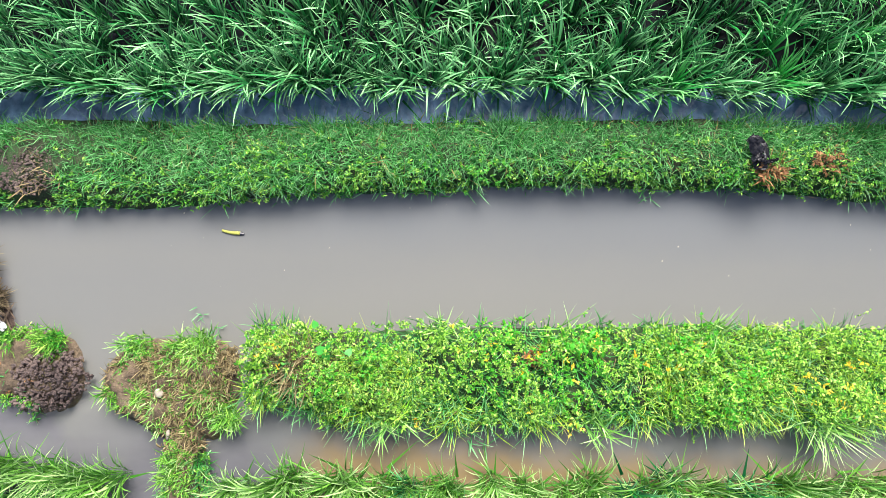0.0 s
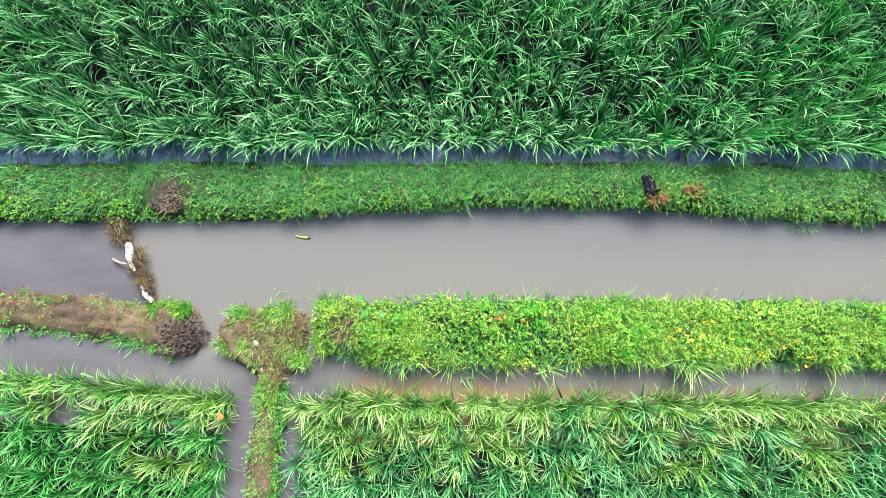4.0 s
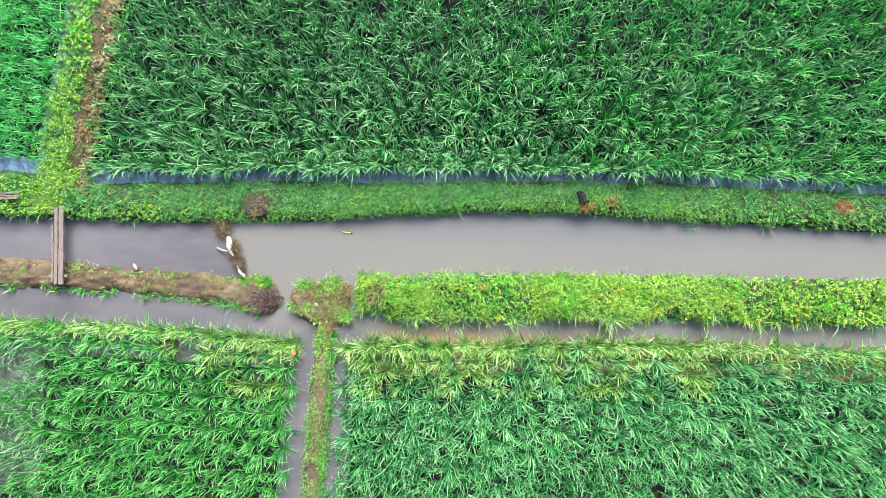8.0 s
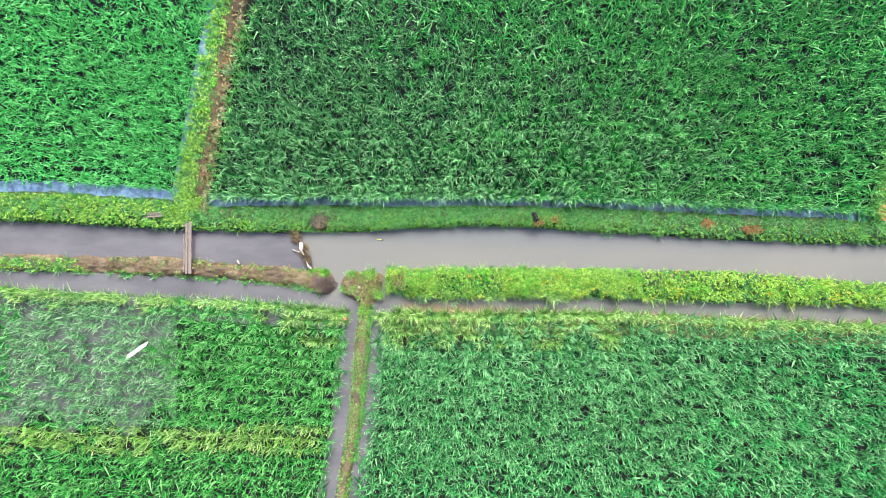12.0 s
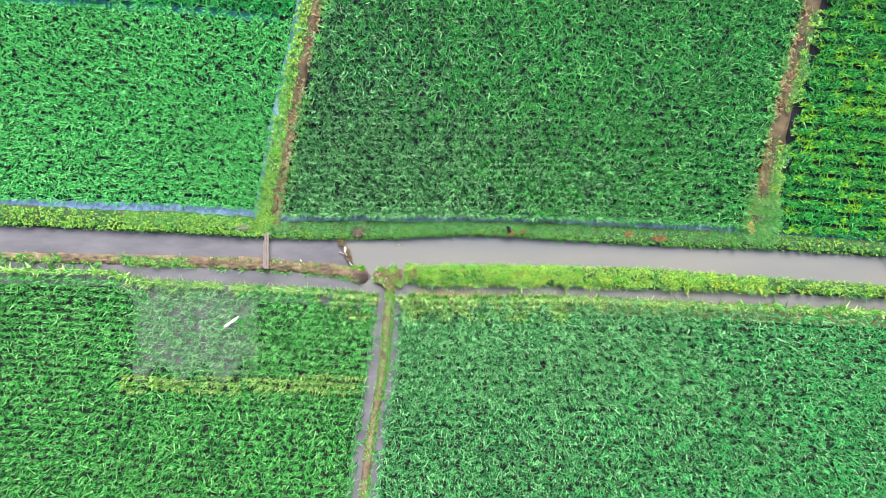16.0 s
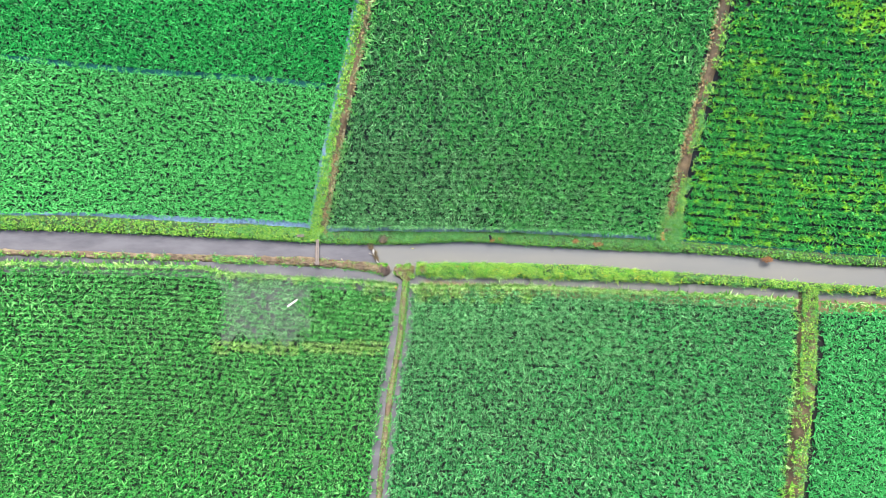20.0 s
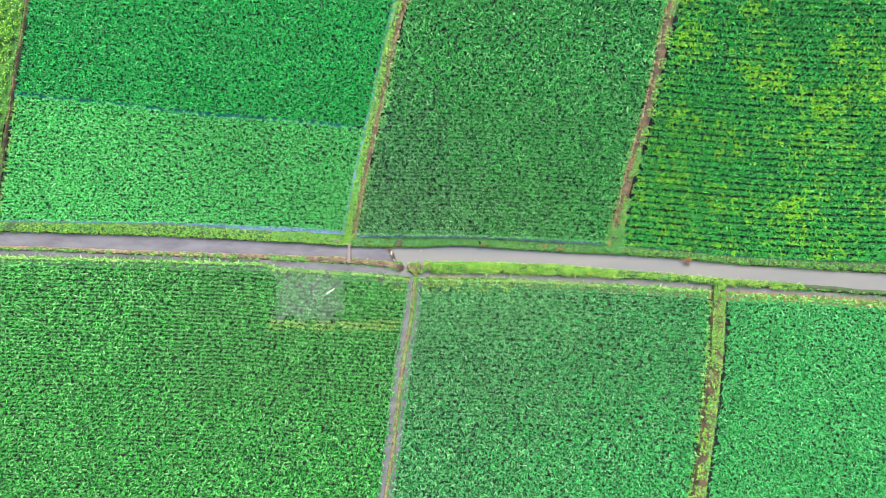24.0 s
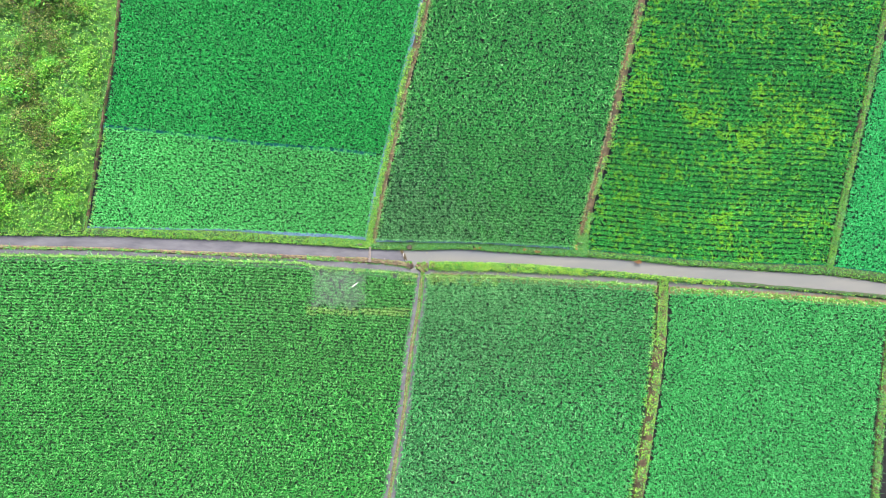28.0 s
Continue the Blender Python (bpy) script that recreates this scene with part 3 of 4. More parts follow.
# leaves on each foot by nearness: how many, how wide, their outline, low leaves and their width
STOUT = {0: ((42, 0.0115, (0.6, 1.0, 1.0, 0.6), 4, 0.018),),
         1: ((22, 0.0108, (0.6, 1.0, 0.75), 5, 0.026), (18, 0.0112, (0.65, 1.0), 0, 0.0)),
         2: ((10, 0.0140, (0.65, 1.0), 5, 0.040), (18, 0.0145, (1.0,), 0, 0.0)),
         3: ((20, 0.0215, (1.0,), 3, 0.085),)}
FINE = {0: ((46, 0.0090, (0.6, 1.0, 1.0, 0.6), 5, 0.016),),
        1: ((26, 0.0092, (0.6, 1.0, 0.75), 4, 0.024), (18, 0.0100, (0.65, 1.0), 0, 0.0)),
        2: ((11, 0.0125, (0.65, 1.0), 3, 0.045), (17, 0.0140, (1.0,), 0, 0.0)),
        3: ((17, 0.0215, (1.0,), 3, 0.080),)}
SHORT = {0: FINE[0], 1: FINE[1], 2: ((8, 0.0135, (0.65, 1.0), 3, 0.045), (13, 0.015, (1.0,), 0, 0.0)), 3: ((13, 0.0210, (1.0,), 3, 0.075),)}
NEAR_X = 3.35
for key in FIELDS:
    x, y = hills(key)
    growth, curly = {"n": (STOUT, 0.36), "ne": (STOUT, 0.36), "sw": (FINE, 0.62), "se": (FINE, 0.58)}.get(key, (SHORT, 0.45))
    size = HEIGHT[key] * 1.02 * (0.88 + 0.24 * fuzz(x, y, 0.9, 3)) * uni(0.82, 1.15, len(x))
    thin = thin_patch(x, y) if key == "sw" else x * 0
    keep = uni(0, 1, len(x)) > thin * (0.02 + 0.14 * fuzz(x, y, 0.5, 6))
    x, y, size, thin = x[keep], y[keep], size[keep] * (1 - 0.1 * thin[keep]), thin[keep]
    reach = np.maximum(np.abs(x) / 1.78, np.abs(y)) * uni(0.82, 1.18, len(x))
    single = (np.abs(x) < NEAR_X) & (y > -2.0) & (y < 2.1) & (key in ("n", "sw", "se"))
    zone = np.where(single, -1, np.where(reach < 2.6, 0, np.where(reach < 4.2, 1, np.where(reach < 8.5, 2, 3))))
    lo, hi, left, right = FIELDS[key][:4]
    odds = uni(0, 1, len(x))
    rim = 0.06 + 0.24 * uni(0, 1, len(x)) ** 2
    edge = {"n": (x - left(y) < 0.22) | (right(y) - x < 0.22), "sw": (hi(x) - y < rim) | ((y < -3.6) & (y > -4.1) & (x > -9.6) & (odds < 0.85)), "se": (hi(x) - y < rim) | (right(y) - x < 0.16),
            "se2": hi(x) - y < 0.25, "nw_s": x - left(y) < 0.15}.get(key, x < -99) & (odds < 0.9)
    if edge.any():
        pale = Blades()
        e = edge & ~single
        for near, zi in ((True, 1), (False, 3)):
            q = e & ((reach < 5.2) == near)
            for count, width, prof, low, low_width in growth[zi]:
                rice_leaves(pale, x[q], y[q], size[q], count, width, prof, 0.0, low, low_width, curly)
        grown("rice_fringe", pale, M_RIM if key == "n" else M_FRINGE, "pale rice along the edge of a field" if key == "n" else "yellow-green rice along the edge of a field", "rice")
        zone = np.where(e, 9, zone)
    share = {"n": 0.12 * (y - 1.2) + 0.13 * (x - 0.2), "se": 0.06 * (x - 4.0) - 0.03 * (y + 4.0)}.get(key, x * 0)
    fresh = (RNG.uniform(0, 1, len(x)) < np.clip(share, 0, 0.95)) & (zone < 4)
    bl, more = Blades(), Blades()
    for zi in growth:
        for count, width, prof, low, low_width in growth[zi]:
            q = (zone == zi) & (thin < 0.3) & ~fresh
            rice_leaves(bl, x[q], y[q], size[q], count, width, prof, DROOP[key], low, low_width, curly)
            q = (zone == zi) & fresh
            rice_leaves(more, x[q], y[q], size[q], count, width, prof, DROOP[key], low, low_width, curly)
    if fresh.any():
        # away from the canal the stand grows fresher
        grown("rice_field", more, M_FRESH if key == "n" else M_RICE["se2"], "fresher green rice scattered through the field", "rice")
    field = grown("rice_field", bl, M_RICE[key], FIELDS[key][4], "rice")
    if thin.any():
        bl = Blades()
        q = (thin > 0.3) & (zone >= 0) & (zone < 4)
        rice_leaves(bl, x[q], y[q], size[q], 36, 0.0100, (0.5, 1.0, 0.75), 0.5, 2, 0.02, 0.7)
        grown("thin_rice", bl, M_THIN, "thin pale rice standing in grey water", "rice")
    # the plants that the drone starts above, each on its own
    q = np.nonzero(zone == -1)[0]
    if len(q):
        kinds = []
        for _ in range(14):
            one = Blades()
            rice_leaves(one, np.zeros(1), np.zeros(1), np.ones(1) * HEIGHT[key] * 1.02, *((46, 0.0118) if key == "n" else (52, 0.0092)), (0.6, 1.0, 1.0, 0.6), 0.0, 4, 0.016, curly)
            me = one.mesh("rice_plant")
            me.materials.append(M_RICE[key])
            kinds.append(me)
            for other in (M_FRINGE, M_FRESH):
                kinds.append(me.copy())
                kinds[-1].materials[0] = other
        for i in q:
            ob = new("rice_plant", kinds[3 * RNG.integers(14) + (1 if edge[i] or (key != "n" and RNG.random() < 0.4) else 2 if fresh[i] else 0)])
            ob.parent = field
            f = size[i] / (HEIGHT[key] * 1.02)
            ob.matrix_basis = Matrix.LocRotScale((x[i], y[i], 0), Euler((0, 0, RNG.uniform(0, 6.28))), (f, f, f))


# ---- bank plants ----
def strewn(a, b, low, high, per_m2, wide=1.0, inset=0.0, far=(0.11, 2.3)):
    """Random places between two edges: s along, q across, the share across, and the size that far plants take."""
    out = []
    for s0, s1, d, f in ((-3.9, 3.9, 1.0, 1.0), (-9.5, -3.9, 0.34, 1.6), (3.9, 9.5, 0.34, 1.6), (-40, -9.5, *far), (9.5, 40, *far)):
        s0, s1 = max(a, s0 * wide), min(b, s1 * wide)
        if s1 <= s0:
            continue
        w = float(np.mean(high(np.linspace(s0, s1, 40)) - low(np.linspace(s0, s1, 40))))
        n = int((s1 - s0) * w * per_m2 * d)
        s, u = uni(s0, s1, n), uni(0, 1, n)
        out.append(np.stack((s, low(s) + (high(s) - low(s)) * (inset + (1 - 2 * inset) * u), u, np.full(n, f)), 1))
    return np.concatenate(out).T


def tufts(bl, x, y, z, f, count, length, width, e0=(0.5, 1.4), drop=(0.2, 1.3), spread=0.02):
    k = np.repeat(np.arange(len(x)), count)
    m = len(k)
    az = uni(0, 2 * np.pi, m)
    base = np.stack((x[k] + RNG.normal(0, spread, m), y[k] + RNG.normal(0, spread, m), z[k]), 1)
    e = uni(*e0, m)
    size = (uni(0.7, 1.3, len(x)) * (0.45 + 1.2 * fuzz(x, y, 0.13, 31)))[k]
    bl.add(base, az, length * size * uni(0.5, 1.2, m) * f[k] ** 0.4, width * f[k] * uni(0.7, 1.25, m), e, e - uni(*drop, m), (0.8, 1.0))


def sprigs(bl, x, y, z, f, count, leaf, height=(0.03, 0.16)):
    """Small broad-leaved weeds: leaves in whorls up a short stem."""
    k = np.repeat(np.arange(len(x)), count)
    m = len(k)
    h = uni(height[0], height[1], len(x)) * (0.15 + 1.5 * fuzz(x, y, 0.14, 21))
    lx, ly = RNG.normal(0, 0.25, len(x)), RNG.normal(0, 0.25, len(x))
    up = uni(0.35, 1.0, m) * h[k]
    base = np.stack((x[k] + lx[k] * up, y[k] + ly[k] * up, z[k] + up), 1)
    e = uni(-0.1, 0.75, m)
    bl.add(base, uni(0, 2 * np.pi, m), leaf * f[k] * uni(0.6, 1.25, m), leaf * 0.42 * f[k] * uni(0.7, 1.2, m), e, e - uni(0.2, 0.9, m), (0.35, 1.0), 0.0, (0.3 + 1.1 * fuzz(x, y, 0.09, 41) * uni(0.6, 1.4, len(x)))[k])


def bare(x, y):
    """Bare earth spots on the banks."""
    d = np.hypot((x + 2.62) / 0.23, (y - 0.585) / 0.20)
    return d < 0.85 + 0.35 * fuzz(x, y, 0.06, 4)


bl = Blades()
x, y, u, f = strewn(-36, 36, CANAL_N, BANK_N, 1700, inset=0.02, far=(0.04, 2.8))
ok = (uni(0, 1, len(x)) < 0.35 + 0.65 * u) & ~bare(x, y) & (u < 0.88 + 0.14 * fuzz(x, y, 0.25, 33))
x, y, u, f = x[ok], y[ok], u[ok], f[ok]
tufts(bl, x, y, surface(u, 0, 1, 0.17) - 0.01, f, 9, 0.095, 0.0046, (0.6, 1.5))
grown("bank_grass", bl, M_GRASS, "short green grass covering the canal bank", "grass")
bl = Blades()
x, y, u, f = strewn(-36, 36, beside(CANAL_N, -0.015), BANK_N, 1800, inset=0.0, far=(0.085, 2.5))
patchy = fuzz(x, y, 0.3, 9)
ok = (uni(0, 1, len(x)) < np.clip(1.1 - 1.7 * u + 0.9 * (patchy - 0.5), 0.05, 1) + 0.4 * (x > 9.3)) & ~bare(x, y)
x, y, u, f = x[ok], y[ok], u[ok], f[ok]
sprigs(bl, x, y, surface(u, 0, 1, 0.17) - 0.01, f, 8, 0.0205, (0.02, 0.11))
grown("bank_weeds", bl, M_WEED, "bright yellow-green leafy weeds on the bank", "weeds")

bl = Blades()
x, y, u, f = strewn(-1.22, 33, beside(LUSH_S, 0.01), beside(LUSH_N, 0.03), 1900, far=(0.19, 1.9))
mound = fuzz(x, y, 0.24, 17)
ok = ((x < 18.6 + fuzz(x, y, 0.5, 2)) | (uni(0, 1, len(x)) < 0.5 * (u < 0.35))) & (uni(0, 1, len(x)) < (0.4 + 1.2 * mound) * (0.55 + 0.6 * u))
x, y, u, f, mound = x[ok], y[ok], u[ok], f[ok], mound[ok]
broad = fuzz(x, y, 0.11, 23) > 0.80
for q, count, leaf in ((~broad, 9, 0.0205), (broad, 7, 0.034)):
    sprigs(bl, x[q], y[q], surface(u[q], 0, 1, 0.17) - 0.05 + 0.17 * mound[q], f[q], count, leaf, (0.02, 0.20))
grown("lush_weeds", bl, M_LUSH, "lush yellow-green leafy weeds on the bank", "weeds")
bl = Blades()
x, y, u, f = strewn(-1.24, 36, beside(LUSH_S, -0.02), beside(LUSH_N, 0.02), 330)
ok = (uni(0, 1, len(x)) < 0.9 - 0.7 * u + 0.3 * np.abs(2 * u - 1) + 0.3 * (fuzz(x, y, 0.4, 3) > 0.6)) & ((x < 18.6) | (u < 0.3))
x, y, u, f = x[ok], y[ok], u[ok], f[ok]
tufts(bl, x, y, surface(u, 0, 1, 0.17), f, 12, 0.13, 0.0050)
grown("lush_grass", bl, M_GRASS, "long green grass among weeds on the bank", "grass")
bl = Blades()
x, y, u, f = strewn(-1.24, 36, beside(LUSH_S, -0.02), LUSH_N, 420)
ok = (fuzz(x, y, 0.3, 14) > 0.62 - 0.35 * (1 - u)) & (x < 18.6)
x, y, u, f = x[ok], y[ok], u[ok], f[ok]
tufts(bl, x, y, surface(u, 0, 1, 0.17), f, 11, 0.125, 0.0050)
grown("lime_grass", bl, M_LIME, "lime-green grass blades among lush weeds", "grass")
bl = Blades()
x, y, u, f = strewn(-1.1, 18, LUSH_S, LUSH_N, 60)
ok = fuzz(x, y, 0.35, 12) > 0.48
x, y, u, f = x[ok], y[ok], u[ok], f[ok]
sprigs(bl, x, y, surface(u, 0, 1, 0.17) + 0.05, f, 5, 0.024, (0.10, 0.2))
grown("yellow_weeds", bl, M_YELLOW, "yellowed leaves scattered among weeds", "weeds")


# ---- plants on the bunds, the path and the spit ----
def green_strip(a, b, way, w0, w1, grass, weeds, leaf=0.034, weed_mat=None, clumpy=0.0, height=0.18, names=("bund_grass", "bund_weeds"), along_x=False, low=None, high=None, length=0.18, wide=0.6):
    lo, hi = (low, high) if along_x else (beside(way, w0), beside(way, w1))
    for name, per, mat in ((names[0], grass, M_GRASS), (names[1], weeds, weed_mat or M_WEED)):
        if not per:
            continue
        s_, q, u, f = strewn(a, b, lo, hi, per, 1.0 if along_x else wide)
        ok = fuzz(s_, q, 0.45, 3) > clumpy
        s_, q, u, f = s_[ok], q[ok], u[ok], f[ok]
        x, y = (s_, q) if along_x else (q, s_)
        bl = Blades()
        z = np.full(len(x), height - 0.03)
        if mat is M_GRASS:
            tufts(bl, x, y, z, f, 12, length, 0.0075)
        else:
            sprigs(bl, x, y, z, f, 8, leaf, (0.02, 0.16))
        grown(name, bl, mat, "green grass on an earth bund" if mat is M_GRASS else "yellow-green weeds on an earth bund", "grass" if mat is M_GRASS else "weeds")


green_strip(0.75, 20, BUND_1, -0.40, 0.0, 460, 1500, 0.030, M_LUSH, 0.26, 0.17, length=0.13)
green_strip(0.75, 20, BUND_1, -0.02, 0.28, 120, 200, 0.024, M_DEAD, 0.3, 0.13, length=0.10)
green_strip(0.75, 20, BUND_1, 0.0, 0.30, 0, 420, 0.036, M_STRAW, 0.2, 0.13)
green_strip(0.9, 20, BUND_1, 0.16, 0.25, 0, 1200, 0.026, M_PALE_STRAW, 0.12, 0.11)
green_strip(0.75, 20, BUND_2, -0.34, 0.1, 100, 320, 0.026, M_DEAD, 0.3, 0.13, length=0.10)
green_strip(0.75, 20, BUND_2, -0.34, 0.06, 0, 320, 0.034, M_STRAW, 0.2, 0.13)
green_strip(0.9, 20, BUND_2, -0.27, -0.18, 0, 1200, 0.026, M_PALE_STRAW, 0.12, 0.10)
green_strip(0.35, 20, BUND_2, 0.0, 0.38, 320, 1000, 0.026, M_LUSH, 0.36, 0.17, length=0.13)
green_strip(0.35, 1.5, BUND_2, -0.45, 0.45, 500, 600, 0.030, M_WEED, 0.2, 0.17)
green_strip(1.4, 19, BUND_W, -0.14, 0.10, 200, 900, 0.024, M_WEED, 0.42, 0.14, length=0.1)
green_strip(-0.6, 20, BUND_3, -0.24, 0.16, 400, 1500, 0.030, M_WEED, 0.2, 0.15)
green_strip(-20, -1.4, BUND_4, -0.32, 0.28, 360, 1500, 0.028, M_LUSH, 0.26, 0.17, length=0.13)
green_strip(-20, -2.5, BUND_5, -0.25, 0.2, 420, 900, 0.030, M_WEED, 0.1, 0.16)
green_strip(-18.6, -1.15, PATH, 0.02, 0.17, 600, 1100, 0.018, M_WEED, 0.12, 0.08, ("path_grass", "path_weeds"), length=0.08, wide=1.0)
green_strip(-18.6, -1.15, PATH, -0.13, 0.05, 300, 2200, 0.013, M_FRINGE, 0.25, 0.10, ("path_grass", "path_weeds"), length=0.05, wide=1.0)
green_strip(-18.6, -1.15, PATH, -0.13, 0.05, 0, 500, 0.016, M_STRAW, 0.3, 0.10, ("path_grass", "path_litter"), wide=1.0)
# west of the bund the canal bank is overgrown with lush weeds
green_strip(-33, -5.7, None, 0, 0, 0, 1500, 0.024, M_LUSH, 0.16, 0.17, ("bank_grass", "bank_lush_weeds"), True, beside(CANAL_N, 0.03), beside(BANK_N, -0.06))
# the spit: green along the ditch, mossy in the west, bare and brown by the dam
green_strip(-36, -2.6, None, 0, 0, 240, 700, 0.017, M_WEED, 0.2, 0.04, ("spit_grass", "spit_weeds"), True, beside(SPIT_S, -0.02), beside(SPIT_S, 0.09), 0.085)
green_strip(-33, -7.6, None, 0, 0, 420, 1300, 0.022, M_LUSH, 0.25, 0.08, ("spit_grass", "spit_weeds"), True, beside(SPIT_S, 0.05), beside(SPIT_N, -0.10), 0.12)
green_strip(-7.6, -2.6, None, 0, 0, 60, 160, 0.018, M_DEAD, 0.3, 0.075, ("spit_grass", "spit_litter"), True, beside(SPIT_S, 0.1), beside(SPIT_N, -0.05), 0.06)
green_strip(-7.6, -2.9, None, 0, 0, 160, 900, 0.013, M_FRINGE, 0.3, 0.06, ("spit_grass", "spit_weeds"), True, beside(SPIT_N, -0.13), beside(SPIT_N, -0.02), 0.05)
green_strip(-7.6, -2.9, None, 0, 0, 0, 520, 0.016, M_STRAW, 0.3, 0.065, ("spit_grass", "spit_litter"), True, beside(SPIT_N, -0.22), beside(SPIT_N, 0.0), 0.05)
green_strip(-7.6, -2.7, None, 0, 0, 0, 300, 0.012, M_WEED, 0.45, 0.07, ("spit_grass", "spit_weeds"), True, beside(SPIT_S, 0.06), beside(SPIT_N, -0.06), 0.05)


def spot(x, y, rx, ry, n):
    r, a = np.sqrt(uni(0, 1, n)), uni(0, 2 * np.pi, n)
    return x + rx * r * np.cos(a), y + ry * r * np.sin(a)


def patch_plants(name, spots, z, grass, weeds, label, mat=None, length=0.14, leaf=0.024):
    bl = Blades()
    for x, y, rx, ry in spots:
        area = math.pi * rx * ry
        px, py = spot(x, y, rx, ry, max(1, int(area * grass)))
        tufts(bl, px, py, np.full(len(px), z), np.ones(len(px)), 13, length, 0.0068)
        if weeds:
            px, py = spot(x, y, rx, ry, max(1, int(area * weeds)))
            sprigs(bl, px, py, np.full(len(px), z), np.ones(len(px)), 7, leaf, (0.02, 0.08))
    grown(name, bl, mat or M_GRASS, label, "grass")


ISLET_GREEN = [(-1.95, -0.52, 0.12, 0.06), (-1.60, -0.55, 0.15, 0.10), (-1.72, -0.64, 0.10, 0.07), (-1.99, -0.82, 0.17, 0.07), (-1.42, -0.93, 0.10, 0.08), (-1.80, -0.95, 0.05, 0.08),
               (-1.53, -0.82, 0.10, 0.08), (-1.73, -1.15, 0.06, 0.10), (-1.71, -1.33, 0.07, 0.12)]
patch_plants("islet_grass", ISLET_GREEN, 0.10, 620, 600, "tufts of green grass on the islet", M_WEED, 0.085, 0.016)
patch_plants("islet_pale_grass", ISLET_GREEN, 0.10, 420, 200, "pale yellow-green grass on the islet", M_FRINGE, 0.085, 0.016)
patch_plants("islet_cover", [(-1.75, -0.73, 0.36, 0.2), (-1.68, -1.0, 0.14, 0.2)], 0.12, 120, 200, "sparse short green weeds on the islet", M_WEED, 0.05, 0.014)
patch_plants("islet_straw", [(-1.75, -0.75, 0.38, 0.22), (-1.68, -1.05, 0.12, 0.2)], 0.115, 620, 0, "short dry stalks on bare mud", M_STRAW, 0.05)
patch_plants("islet_dry_grass", [(-1.62, -0.72, 0.22, 0.16), (-1.42, -0.62, 0.09, 0.12), (-1.8, -0.62, 0.12, 0.1)], 0.11, 900, 0, "dry brown grass on the islet", M_STRAW, 0.07)
patch_plants("spit_tip_grass", [(-2.66, -0.47, 0.17, 0.07), (-2.50, -0.50, 0.09, 0.06)], 0.055, 900, 900, "green grass on the tip of the spit", M_WEED, 0.08, 0.016)
patch_plants("bank_end_dry_grass", [(-1.08, -0.60, 0.14, 0.13), (-0.88, -0.62, 0.14, 0.12)], 0.16, 420, 0, "dry tangled grass at the end of the bank", M_STRAW, 0.16)
patch_plants("shore_tufts", [(-0.10, -0.40, 0.09, 0.04), (0.66, -0.42, 0.05, 0.03), (1.48, -0.42, 0.10, 0.05), (-1.12, -0.47, 0.06, 0.05), (-0.38, -0.95, 0.1, 0.05), (0.84, -1.0, 0.09, 0.04), (2.2, -0.95, 0.16, 0.05)],
             0.14, 420, 0, "long pale grass leaning over the water", M_FRINGE, 0.19)
patch_plants("bare_spot_litter", [(-2.62, 0.6, 0.19, 0.17), (-3.02, 0.55, 0.12, 0.10)], 0.14, 60, 0, "dry stalks round a bare mud spot", M_STRAW, 0.11)
patch_plants("bund_foot_weeds", [(-5.50, 0.72, 0.26, 0.2), (-5.2, 0.95, 0.2, 0.2)], 0.16, 260, 1300, "bright yellow-green weeds at the foot of the bund", M_LUSH, 0.14, 0.028)
patch_plants("rusty_weeds", [(5.23, 0.48, 0.16, 0.07), (6.12, 0.37, 0.2, 0.07), (1.86, 0.52, 0.09, 0.05), (2.2, 0.58, 0.08, 0.05), (0.47, -0.56, 0.07, 0.05), (12.9, -0.25, 0.25, 0.1)], 0.2, 500, 900, "reddish-brown dying weeds", M_DEAD, 0.08, 0.03)


def clods(name, spots, z, size, per_m2, material, label, dome=0.6):
    """Crumbled lumps of earth."""
    bm = bmesh.new()
    rnd = random.Random(5)
    for x, y, rx, ry in spots:
        for _ in range(int(math.pi * rx * ry * per_m2)):
            r, a = math.sqrt(rnd.random()), rnd.uniform(0, 6.28)
            s_ = size * rnd.uniform(0.35, 1.3)
            m = pose(x + rx * r * math.cos(a), y + ry * r * math.sin(a), z * (1 - dome * r * r), rnd.uniform(0, 360), rnd.uniform(0, 360), rnd.uniform(0, 360)) @ Matrix.Diagonal((s_, s_ * rnd.uniform(0.6, 1), s_ * 0.7, 1))
            made = bmesh.ops.create_icosphere(bm, subdivisions=1, radius=0.5, matrix=m)
            for v in made["verts"]:
                v.co += Vector((rnd.uniform(-1, 1), rnd.uniform(-1, 1), rnd.uniform(-1, 1))) * s_ * 0.12
    ob = part(name, bm, material, None, label)
    return tagged(ob, "", "soil", "", "stuff")


clods("bare_spot_clods", [(-2.62, 0.585, 0.21, 0.17), (-2.70, 0.57, 0.12, 0.12)], 0.180, 0.019, 4800, M_CLOD, "reddish-brown crumbled earth on the bank", 0.12)
clods("mud_clods", [(-2.44, -0.72, 0.08, 0.13), (-2.54, -0.83, 0.09, 0.05), (-1.42, -0.69, 0.075, 0.12), (-2.6, -0.66, 0.14, 0.1)], 0.112, 0.022, 3600, M_CLOD, "purple-brown crumbled mud clods")
clods("tip_clods", [(-2.52, -0.70, 0.26, 0.17), (-2.40, -0.70, 0.08, 0.13), (-2.58, -0.86, 0.2, 0.06), (-1.47, -0.68, 0.10, 0.14), (-2.04, -0.70, 0.09, 0.10), (-1.66, -0.86, 0.16, 0.06)], 0.13, 0.030, 2300, M_CLOD, "crumbly purple-brown mud lumps")
